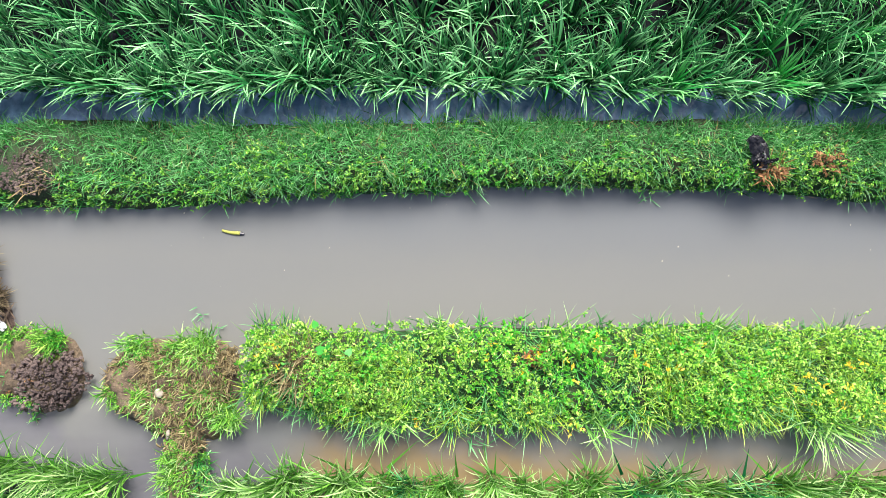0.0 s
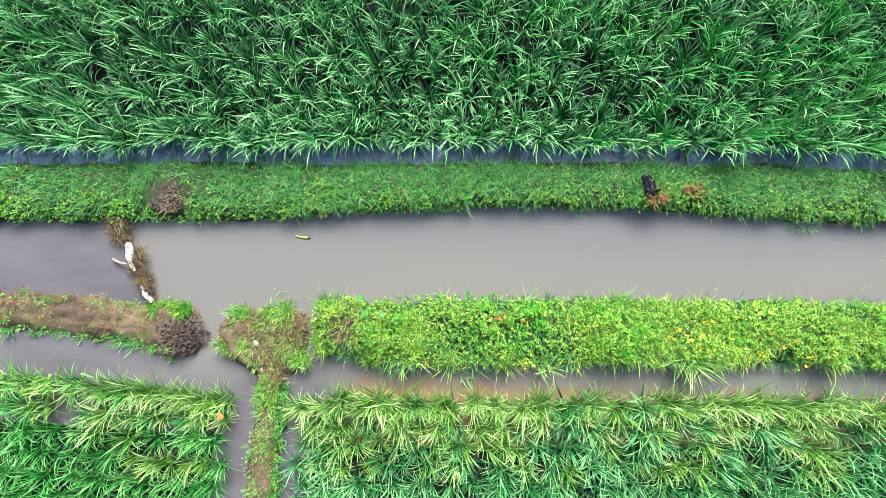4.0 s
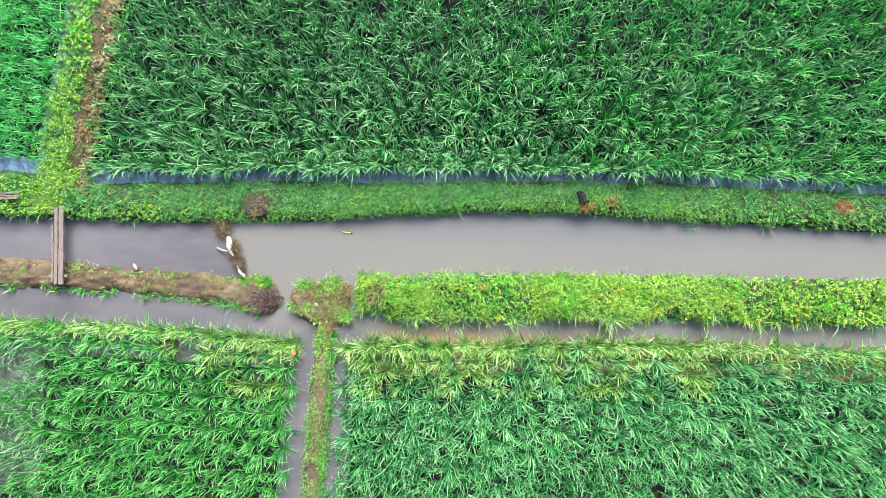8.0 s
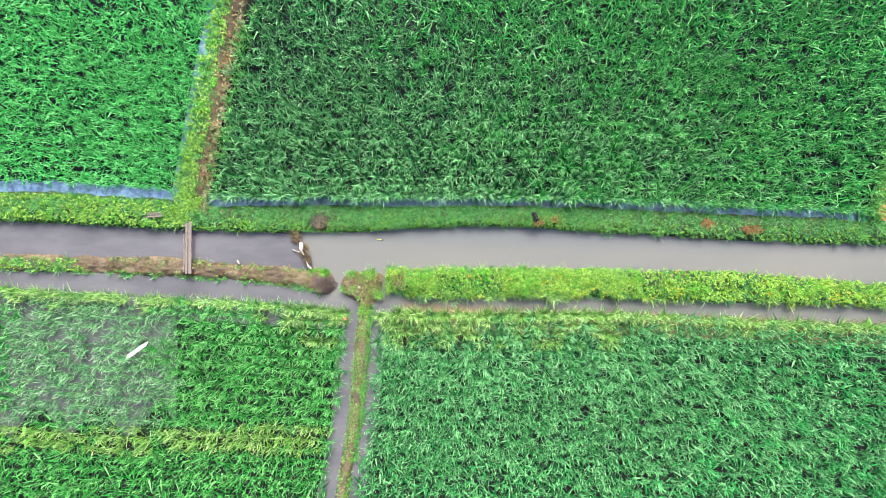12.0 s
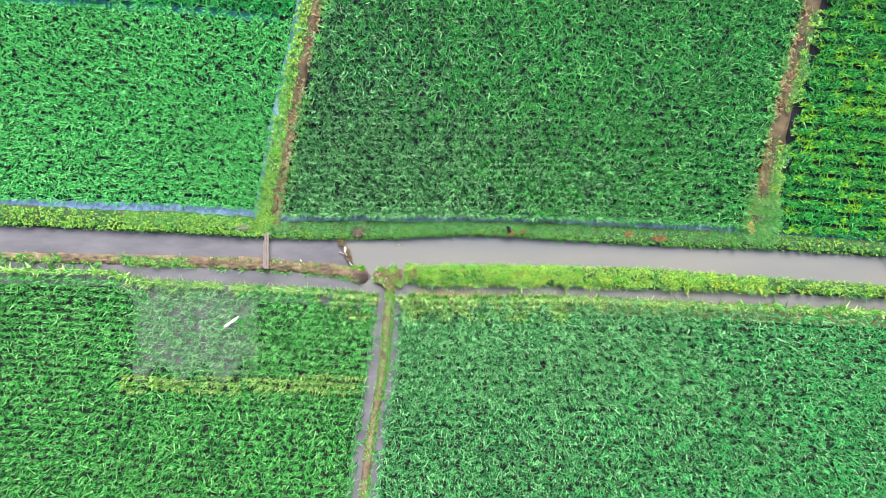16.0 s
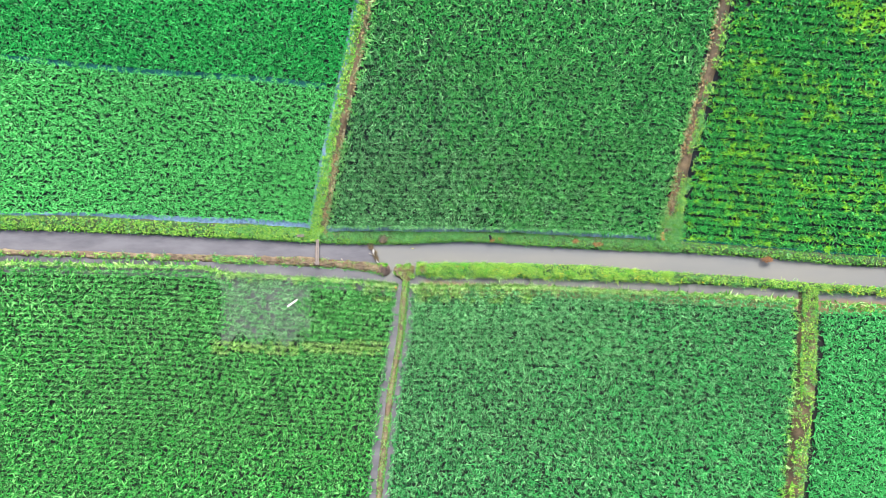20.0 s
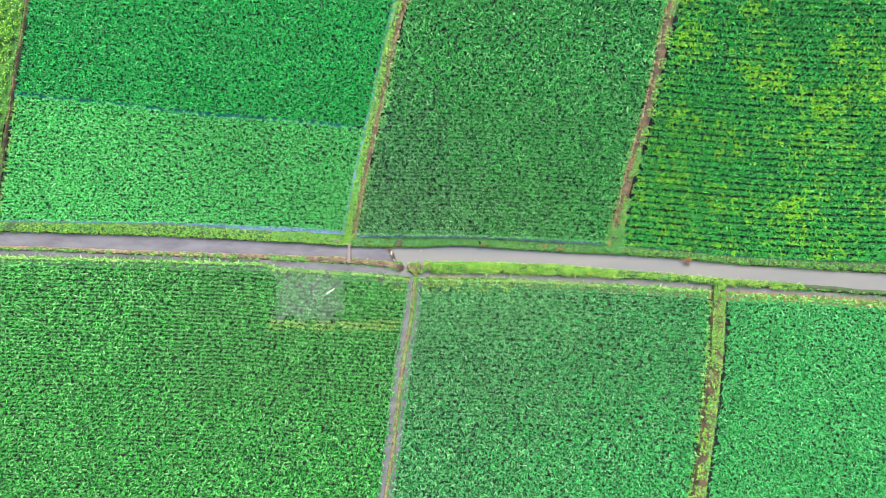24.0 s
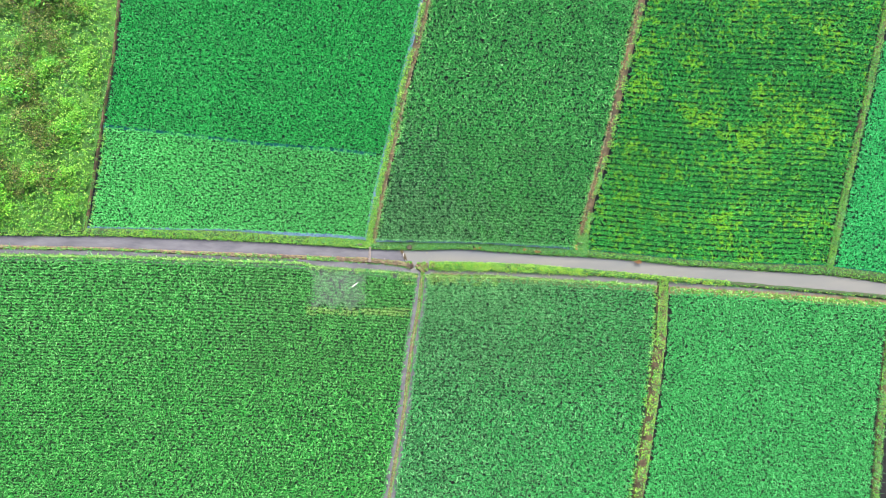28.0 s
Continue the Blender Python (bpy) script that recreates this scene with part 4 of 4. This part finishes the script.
clods("spit_clods", [(-5.0, -0.42, 1.9, 0.14), (-4.6, -0.27, 0.6, 0.035), (-6.2, -0.17, 0.9, 0.035), (-2.1, -0.68, 0.1, 0.07), (-3.4, -0.55, 0.6, 0.13), (-6.4, -0.30, 1.6, 0.12)], 0.088, 0.014, 2200, M_SPIT, "small dry crumbs of brown earth")

# ---- brush dam ----
def rod(bm, a, b, r0, r1, bend=0.0, sides=6, steps=4):
    """A tapered crooked stick."""
    a, b = Vector(a), Vector(b)
    d = b - a
    side = d.cross(Vector((0, 0, 1)))
    side = side.normalized() if side.length > 1e-6 else Vector((1, 0, 0))
    rings = []
    for k in range(steps + 1):
        f = k / steps
        c = a + d * f + side * (bend * math.sin(f * math.pi) * d.length)
        q = d.to_track_quat("Z", "Y")
        r = r0 + (r1 - r0) * f
        rings.append([bm.verts.new(c + q @ Vector((r * math.cos(6.283 * i / sides), r * math.sin(6.283 * i / sides), 0))) for i in range(sides)])
    for p, q in zip(rings, rings[1:]):
        for i in range(sides):
            bm.faces.new((p[i], p[(i + 1) % sides], q[(i + 1) % sides], q[i]))
    bm.faces.new(rings[0][::-1])
    bm.faces.new(rings[-1])


def empty(name, x, y, z, label, category, group=""):
    ob = new(name)
    ob.location = (x, y, z)
    ob.empty_display_size = 0.1
    return tagged(ob, label, category, group)


def held(ob, parent):
    """Parents a mesh made in world places."""
    ob.parent = parent
    ob.matrix_parent_inverse = Matrix.Translation(parent.location).inverted()
    return ob


dam = empty("brush_dam", -3.05, 0.1, 0.0, "low dam of brown sticks, straw and mud across the canal", "dam")
rnd = random.Random(3)
DAM = [(-3.20, 0.40), (-3.11, 0.26), (-3.03, 0.10), (-2.97, -0.05), (-2.90, -0.18), (-2.84, -0.30), (-2.80, -0.42)]
for i in range(34):
    k = rnd.randrange(len(DAM) - 1)
    x, y = (DAM[k][j] + (DAM[k + 1][j] - DAM[k][j]) * rnd.random() for j in (0, 1))
    a, ln = rnd.uniform(0, 6.28), rnd.uniform(0.05, 0.14)
    bm = bmesh.new()
    z = rnd.uniform(0.0, 0.07)
    rod(bm, (x - ln * math.cos(a), y - ln * math.sin(a), z), (x + ln * math.cos(a), y + ln * math.sin(a), z + rnd.uniform(-0.03, 0.05)), 0.006, 0.003, rnd.uniform(-0.12, 0.12))
    held(part("stick", bm, M_STICK, None), dam)
bl = Blades()
for x, y, r, n in ((-3.11, 0.27, 0.11, 700), (-3.19, 0.39, 0.07, 180), (-2.95, -0.08, 0.06, 240), (-2.87, -0.22, 0.06, 300), (-2.93, 0.02, 0.06, 180)):
    px, py = spot(x, y, r * 0.6, r, n)
    a = uni(0, 2 * np.pi, n)
    bl.add(np.stack((px, py, 0.02 + uni(0, 0.09, n)), 1), a, uni(0.04, 0.13, n), 0.0042, uni(-0.2, 0.5, n), uni(-0.5, 0.2, n), (0.8, 1.0))
me = bl.mesh("straw")
me.materials.append(M_TRASH)
held(tagged(new("straw", me), "tangled dry straw"), dam)
bm = bmesh.new()
for (x0, y0), (x1, y1) in zip(DAM, DAM[1:]):
    rod(bm, (x0, y0, -0.02), (x1, y1, -0.025), 0.045, 0.04, 0.05, 8, 3)
held(part("mud_core", bm, M_MUD, None, "wet dark mud", True), dam)


def rag(name, way, width, z, material, label, category="rag", rows=18):
    """A crumpled strip of sheet along a way of (x, y, share of width)."""
    bm = bmesh.new()
    rnd = random.Random(len(name))
    n = 9
    grid = []
    for i in range(rows):
        f = i / (rows - 1) * (len(way) - 1)
        k = min(int(f), len(way) - 2)
        g = f - k
        x, y, w = (way[k][j] + (way[k + 1][j] - way[k][j]) * g for j in range(3))
        dx, dy = way[k + 1][0] - way[k][0], way[k + 1][1] - way[k][1]
        ln = math.hypot(dx, dy)
        row = []
        for j in range(n):
            u = (j / (n - 1) - 0.5) * width * w
            h = 0.02 * math.cos(u / (width * 0.5) * 1.4) + 0.012 * math.sin(j * 2.1 + i * 0.9) + rnd.uniform(-0.006, 0.006)
            row.append(bm.verts.new((x - dy / ln * u + rnd.uniform(-1, 1) * 0.004, y + dx / ln * u + rnd.uniform(-1, 1) * 0.004, z + h)))
        grid.append(row)
    for a, b in zip(grid, grid[1:]):
        for j in range(n - 1):
            bm.faces.new((a[j], a[j + 1], b[j + 1], b[j]))
    bmesh.ops.solidify(bm, geom=bm.faces[:], thickness=0.003)
    ob = part(name, bm, material, None, label, True)
    return tagged(ob, "", category)


rag("white_sack", [(-3.03, 0.13, 0.55), (-3.0, 0.11, 1.0), (-3.0, 0.05, 1.1), (-3.0, -0.01, 0.8), (-2.985, -0.05, 0.45), (-2.94, -0.12, 0.35)], 0.078, 0.085, M_WHITE, "crumpled white plastic sack caught on the brush dam", "sack")
rag("white_rag", [(-2.885, -0.25, 0.4), (-2.865, -0.33, 0.9), (-2.83, -0.37, 1.0), (-2.785, -0.41, 0.6)], 0.045, 0.075, M_WHITE, "torn white plastic strip lying on the brush dam")
bm = bmesh.new()
rod(bm, (-3.19, -0.01, 0.03), (-3.03, -0.055, 0.08), 0.013, 0.009, 0.06, 8, 5)
tagged(part("branch", bm, M_STONE, None, "pale peeled branch sticking out of the brush dam", True), "", "branch")
rag("white_sheet", [(-6.47, -2.19, 0.5), (-6.42, -2.15, 1.0), (-6.34, -2.09, 0.8), (-6.26, -2.04, 0.9), (-6.16, -1.97, 1.0), (-6.07, -1.90, 0.6), (-6.03, -1.87, 0.2)], 0.085, 0.33, M_WHITE, "white plastic sheet lying across thin rice", "plastic sheet")
rag("black_bag", [(1.72, 0.72, 0.6), (1.76, 0.68, 1.0), (1.80, 0.62, 1.1), (1.77, 0.57, 0.9), (1.82, 0.545, 0.5)], 0.10, 0.25, M_BLACK, "torn black plastic bag lying in grass", "bag")
rag("black_strip", [(1.73, 0.575, 0.6), (1.80, 0.565, 1.0), (1.87, 0.585, 0.5)], 0.03, 0.27, M_BLACK, "torn strip of black plastic in grass", "plastic strip")

# ---- plank footbridge ----
def board(bm, x0, x1, y0, y1, z, t, sag=0.0, seed=1):
    """A worn board along y: bowed, with uneven edges."""
    rnd = random.Random(seed)
    n, rings = 14, []
    for i in range(n + 1):
        f = i / n
        y = y0 + (y1 - y0) * f
        dz = -sag * math.sin(f * math.pi) + rnd.uniform(-0.002, 0.002)
        a, b = x0 + rnd.uniform(-0.004, 0.004), x1 + rnd.uniform(-0.004, 0.004)
        c = 0.004
        rings.append([bm.verts.new(p) for p in ((a, y, z + dz), (b, y, z + dz), (b, y, z + t - c + dz), (b - c, y, z + t + dz), (a + c, y, z + t + dz), (a, y, z + t - c + dz))])
    for p, q in zip(rings, rings[1:]):
        for i in range(6):
            bm.faces.new((p[i], p[(i + 1) % 6], q[(i + 1) % 6], q[i]))
    bm.faces.new(rings[0][::-1])
    bm.faces.new(rings[-1])


bridge = empty("footbridge", -5.31, 0.03, 0.17, "narrow weathered plank footbridge laid across the canal", "bridge")
for x0, x1, y0, y1, z, seed in ((-5.280, -5.215, -0.50, 0.57, 0.205, 1), (-5.345, -5.297, -0.50, 0.54, 0.198, 2), (-5.392, -5.362, -0.47, 0.30, 0.185, 3)):
    bm = bmesh.new()
    board(bm, x0, x1, y0, y1, z, 0.028, 0.012, seed)
    held(part("plank", bm, M_WOOD, None), bridge)
for y in (0.48, -0.40):
    bm = bmesh.new()
    rod(bm, (-5.43, y, 0.175), (-5.18, y + 0.01, 0.175), 0.024, 0.022, 0.0, 10, 3)
    held(part("bearer", bm, M_WOOD, None, "round timber bearer"), bridge)
for i, (x, y, a) in enumerate(((-5.98, 0.74, 4), (-5.96, 0.70, -3), (-5.99, 0.665, 2))):
    bm = bmesh.new()
    board(bm, -0.014, 0.014, -0.15, 0.15, 0, 0.02, 0, 10 + i)
    ob = tagged(part("loose_board", bm, M_WOOD, None, "short grey board lying on the grassy bank"), "", "board", "loose boards on the bank")
    ob.matrix_basis = pose(x, y, 0.22 + 0.004 * i, 0, 0, 90 + a)

# ---- small things ----
bm = bmesh.new()
rod(bm, (-1.465, 0.203, 0.005), (-1.35, 0.184, 0.005), 0.008, 0.013, 0.04, 10, 6)
stalk = tagged(part("floating_stalk", bm, M_STALK, None, "yellow-green cut stalk floating in the canal", True), "", "stalk")
bm = bmesh.new()
rod(bm, (-1.352, 0.184, 0.004), (-1.325, 0.178, 0.0), 0.013, 0.008, 0.0, 8, 2)
part("rotten_end", bm, M_BLACK, stalk, "dark rotten end")


def stone(x, y, z, sx, sy, sz, seed):
    bm = bmesh.new()
    bmesh.ops.create_icosphere(bm, subdivisions=2, radius=1.0)
    rnd = random.Random(seed)
    k = [rnd.uniform(0.75, 1.2) for _ in range(8)]
    for v in bm.verts:
        f = k[(v.co.x > 0) * 4 + (v.co.y > 0) * 2 + (v.co.z > 0)]
        v.co = Vector((v.co.x * sx * f, v.co.y * sy * f, v.co.z * sz))
    ob = tagged(part("stone", bm, M_STONE, None, "pale stone lying on the muddy islet", True), "", "stone", "stones on the islet")
    ob.matrix_basis = pose(x, y, z, 0, 0, seed * 40)


stone(-1.795, -0.79, 0.145, 0.026, 0.030, 0.016, 1)
stone(-1.755, -1.045, 0.12, 0.030, 0.012, 0.010, 2)
stone(-4.30, -0.27, 0.08, 0.06, 0.022, 0.014, 3)


def broad_leaf(bm, x, y, z, size, az, tilt):
    """A heart-shaped leaf, folded a little along its rib."""
    m = Matrix.Translation((x, y, z)) @ pose(0, 0, 0, 0, tilt, az)
    outline = [(0.0, 0.0), (-0.18, 0.22), (0.0, 0.46), (0.35, 0.46), (0.7, 0.26), (1.0, 0.0)]
    rib = [bm.verts.new(m @ Vector((f * size, 0, 0.06 * size * math.sin(f * 3.14)))) for f in (0.0, 0.2, 0.4, 0.6, 0.8, 1.0)]
    for sgn in (1, -1):
        rim = [bm.verts.new(m @ Vector((px * size, sgn * py * size, 0.10 * size * py))) for px, py in outline[1:5]]
        ring = [rib[0], *rim, rib[5]]
        for i in range(5):
            q = (rib[i], ring[i], ring[i + 1], rib[i + 1])
            q = [v for j, v in enumerate(q) if v not in q[:j]]
            if len(q) > 2:
                bm.faces.new(q if sgn > 0 else q[::-1])


taro = empty("broad_leaved_plant", -0.76, -0.46, 0.16, "young plant with fresh green heart-shaped leaves among weeds", "plant")
for i, (x, y, z, size, az, tilt) in enumerate(((-0.80, -0.37, 0.33, 0.045, 120, 25), (-0.79, -0.51, 0.34, 0.055, 20, 20), (-0.75, -0.53, 0.33, 0.05, -60, 30), (-0.62, -0.53, 0.33, 0.045, 60, 25), (-0.72, -0.49, 0.33, 0.04, 200, 30))):
    bm = bmesh.new()
    broad_leaf(bm, x, y, z, size, az, tilt)
    held(part("leaf", bm, M_TARO, None, "", True), taro)
    bm = bmesh.new()
    rod(bm, (-0.76 + 0.01 * i, -0.46, 0.14), (x, y, z), 0.004, 0.003, 0.08, 5, 4)
    held(part("leaf_stem", bm, M_TARO, None), taro)


for x, y, n, ln in ((-1.60, -0.31, 9, 0.09), (-1.50, -0.44, 16, 0.09), (3.24, 0.25, 30, 0.06), (3.33, 0.23, 22, 0.07), (3.12, 0.27, 12, 0.05), (-0.58, -1.05, 16, 0.12), (0.10, -1.08, 22, 0.14), (0.16, -1.14, 8, 0.12), (1.18, 0.40, 12, 0.08)):
    sprig = empty("water_sprig", x, y, 0.0, "small green sprig standing in the canal water", "water plant", "sprigs in the water")
    for _ in range(n * 2 // 3):
        bl = Blades()
        bl.add(np.array(((RNG.normal(0, 0.025), RNG.normal(0, 0.02), RNG.uniform(-0.01, 0.02)),)), uni(0, 2 * np.pi, 1), ln * uni(0.5, 1.2, 1), 0.0065, uni(0.1, 1.2, 1), uni(-0.3, 0.3, 1), (0.5, 1.0, 0.8))
        me = bl.mesh("leaf")
        me.materials.append(M_THIN)
        new("leaf", me).parent = sprig
for x, y, z, size, az, label in ((-2.05, -1.43, 0.34, 0.06, 100, "dry orange leaf caught on top of rice"), (8.70, 0.66, 0.24, 0.22, 70, "dry orange leaf lying at the field corner"), (8.80, 0.60, 0.24, 0.16, 190, "dry orange leaf lying at the field corner")):
    bm = bmesh.new()
    broad_leaf(bm, x, y, z, size, az, 8)
    tagged(part("dry_leaf", bm, M_ORANGE, None, label, True), "", "leaf", "dry orange leaves")
bm = bmesh.new()
rnd = random.Random(11)
for _ in range(26):
    x = rnd.uniform(-2.6, 6)
    y = CANAL_N(x) - rnd.uniform(0.03, 0.8)
    if y < -0.38:
        continue
    s_ = rnd.uniform(0.002, 0.007)
    bmesh.ops.create_circle(bm, cap_ends=True, segments=5, radius=s_, matrix=pose(x, float(y), 0.003, 0, 0, rnd.uniform(0, 90)) @ Matrix.Diagonal((1, rnd.uniform(0.3, 1), 1, 1)))
tagged(part("floating_specks", bm, M_STONE, None, "pale specks of chaff floating on the canal"), "", "chaff", "", "stuff")

# ---- rough land in the north-west ----
def scrub(seed, radius, height, leaf, material):
    """A shrub: crooked stems and a crown of many leaves in clumps."""
    rnd = random.Random(seed)
    rng = np.random.default_rng(seed)
    bm = bmesh.new()
    ends = []
    for _ in range(9):
        a, r = rnd.uniform(0, 6.28), radius * rnd.uniform(0.2, 0.8)
        end = (r * math.cos(a), r * math.sin(a), height * rnd.uniform(0.5, 0.85))
        rod(bm, (rnd.uniform(-0.08, 0.08), rnd.uniform(-0.08, 0.08), -0.12), end, 0.028, 0.008, rnd.uniform(-0.15, 0.15), 4, 3)
        ends.append(end)
    stems = part("shrub", bm, M_STICK)
    bl = Blades()
    for _ in range(22):
        a, r = rnd.uniform(0, 6.28), radius * math.sqrt(rnd.random())
        h = height * (1 - 0.55 * (r / radius) ** 2) * rnd.uniform(0.6, 1.0)
        c = np.array((r * math.cos(a), r * math.sin(a), h))
        n = rnd.randrange(14, 30)
        p = c + rng.normal(0, 1, (n, 3)) * np.array((0.17, 0.17, 0.10)) * radius
        p[:, 2] = np.maximum(p[:, 2], 0.05)
        az = np.arctan2(p[:, 1] - c[1], p[:, 0] - c[0])
        bl.add(p, az + rng.normal(0, 0.6, n), leaf * 1.1 * rng.uniform(0.6, 1.3, n), leaf * 0.56 * rng.uniform(0.7, 1.2, n), rng.uniform(-0.2, 0.8, n), rng.uniform(-0.8, 0.1, n), (0.4, 1.0))
    me = bl.mesh("foliage")
    me.materials.append(material)
    new("foliage", me).parent = stems
    return stems


M_ROUGH = earth_material("rough_grass_soil", (0.018, 0.07, 0.007), (0.04, 0.15, 0.014), (0.08, 0.22, 0.02), 2.0)
bm = bmesh.new()
bmesh.ops.create_grid(bm, x_segments=60, y_segments=80, size=0.5)
for v in bm.verts:
    y = 1.3 + (v.co.y + 0.5) * 22
    x = -41 + (v.co.x + 0.5) * (float(BUND_W(y)) - 0.05 + 41)
    v.co = (x, y, 0.02 + 0.2 * float(fuzz(x, y, 1.5, 1)) + 0.05 * float(fuzz(x, y, 0.4, 2)))
tagged(part("rough_ground", bm, M_ROUGH, None, "overgrown rough ground beside the paddies", True), "", "", "", "structure")
bl = Blades()
n = 1500
x, y = uni(-36, -23, n), uni(1.5, 20, n)
ok = x < BUND_W(y) - 0.15
x, y = x[ok], y[ok]
tufts(bl, x, y, np.full(len(x), 0.12), np.full(len(x), 2.2), 6, 0.30, 0.010)
grown("rough_grass", bl, M_GRASS, "tall green grass on rough ground", "grass")
bl = Blades()
n = 6800
x, y = uni(-35, -23, n), uni(1.5, 20, n)
ok = x < BUND_W(y) - 0.1
x, y = x[ok], y[ok]
sprigs(bl, x, y, np.full(len(x), 0.15), np.full(len(x), 2.6), 6, 0.056, (0.1, 0.55))
grown("rough_weeds", bl, M_WEED, "bright green weeds on rough ground", "weeds")
KINDS = [scrub(1, 0.8, 1.1, 0.13, M_SHRUB), scrub(2, 1.0, 1.4, 0.15, M_SHRUB), scrub(3, 0.6, 0.8, 0.11, M_SHRUB), scrub(4, 0.9, 1.3, 0.11, M_SHRUB_DRY), scrub(5, 0.7, 1.0, 0.10, M_SHRUB_DRY)]
for k, ob in enumerate(KINDS):
    tagged(ob, "olive-brown half-dry shrub on rough ground" if k > 2 else "leafy yellow-green shrub on rough ground", "shrub", "shrubs on rough ground")
rnd = random.Random(21)
placed = []
while len(placed) < 110:
    y = rnd.uniform(2.4, 19.5)
    x = rnd.uniform(-34.5, float(BUND_W(y)) - 1.3)
    if any(math.hypot(x - a, y - b) < 0.75 for a, b in placed) or fuzz(x, y, 2.2, 19) < 0.3:
        continue
    placed.append((x, y))
    dry = fuzz(x, y, 2.0, 7) > 0.15 and x < float(BUND_W(y)) - 2.3 and 4.0 < y < 17.5
    k = rnd.choice((3, 4)) if dry else rnd.choice((0, 1, 1, 2))
    f = rnd.uniform(0.75, 1.2) * (0.7 if x > float(BUND_W(y)) - 2.4 else 1)
    m = pose(x, y, 0.1, 0, 0, rnd.uniform(0, 360)) @ Matrix.Diagonal((f, f, f, 1))
    if len(placed) <= 5:
        KINDS[len(placed) - 1].matrix_basis = m
    else:
        copy_thing(KINDS[k], m)
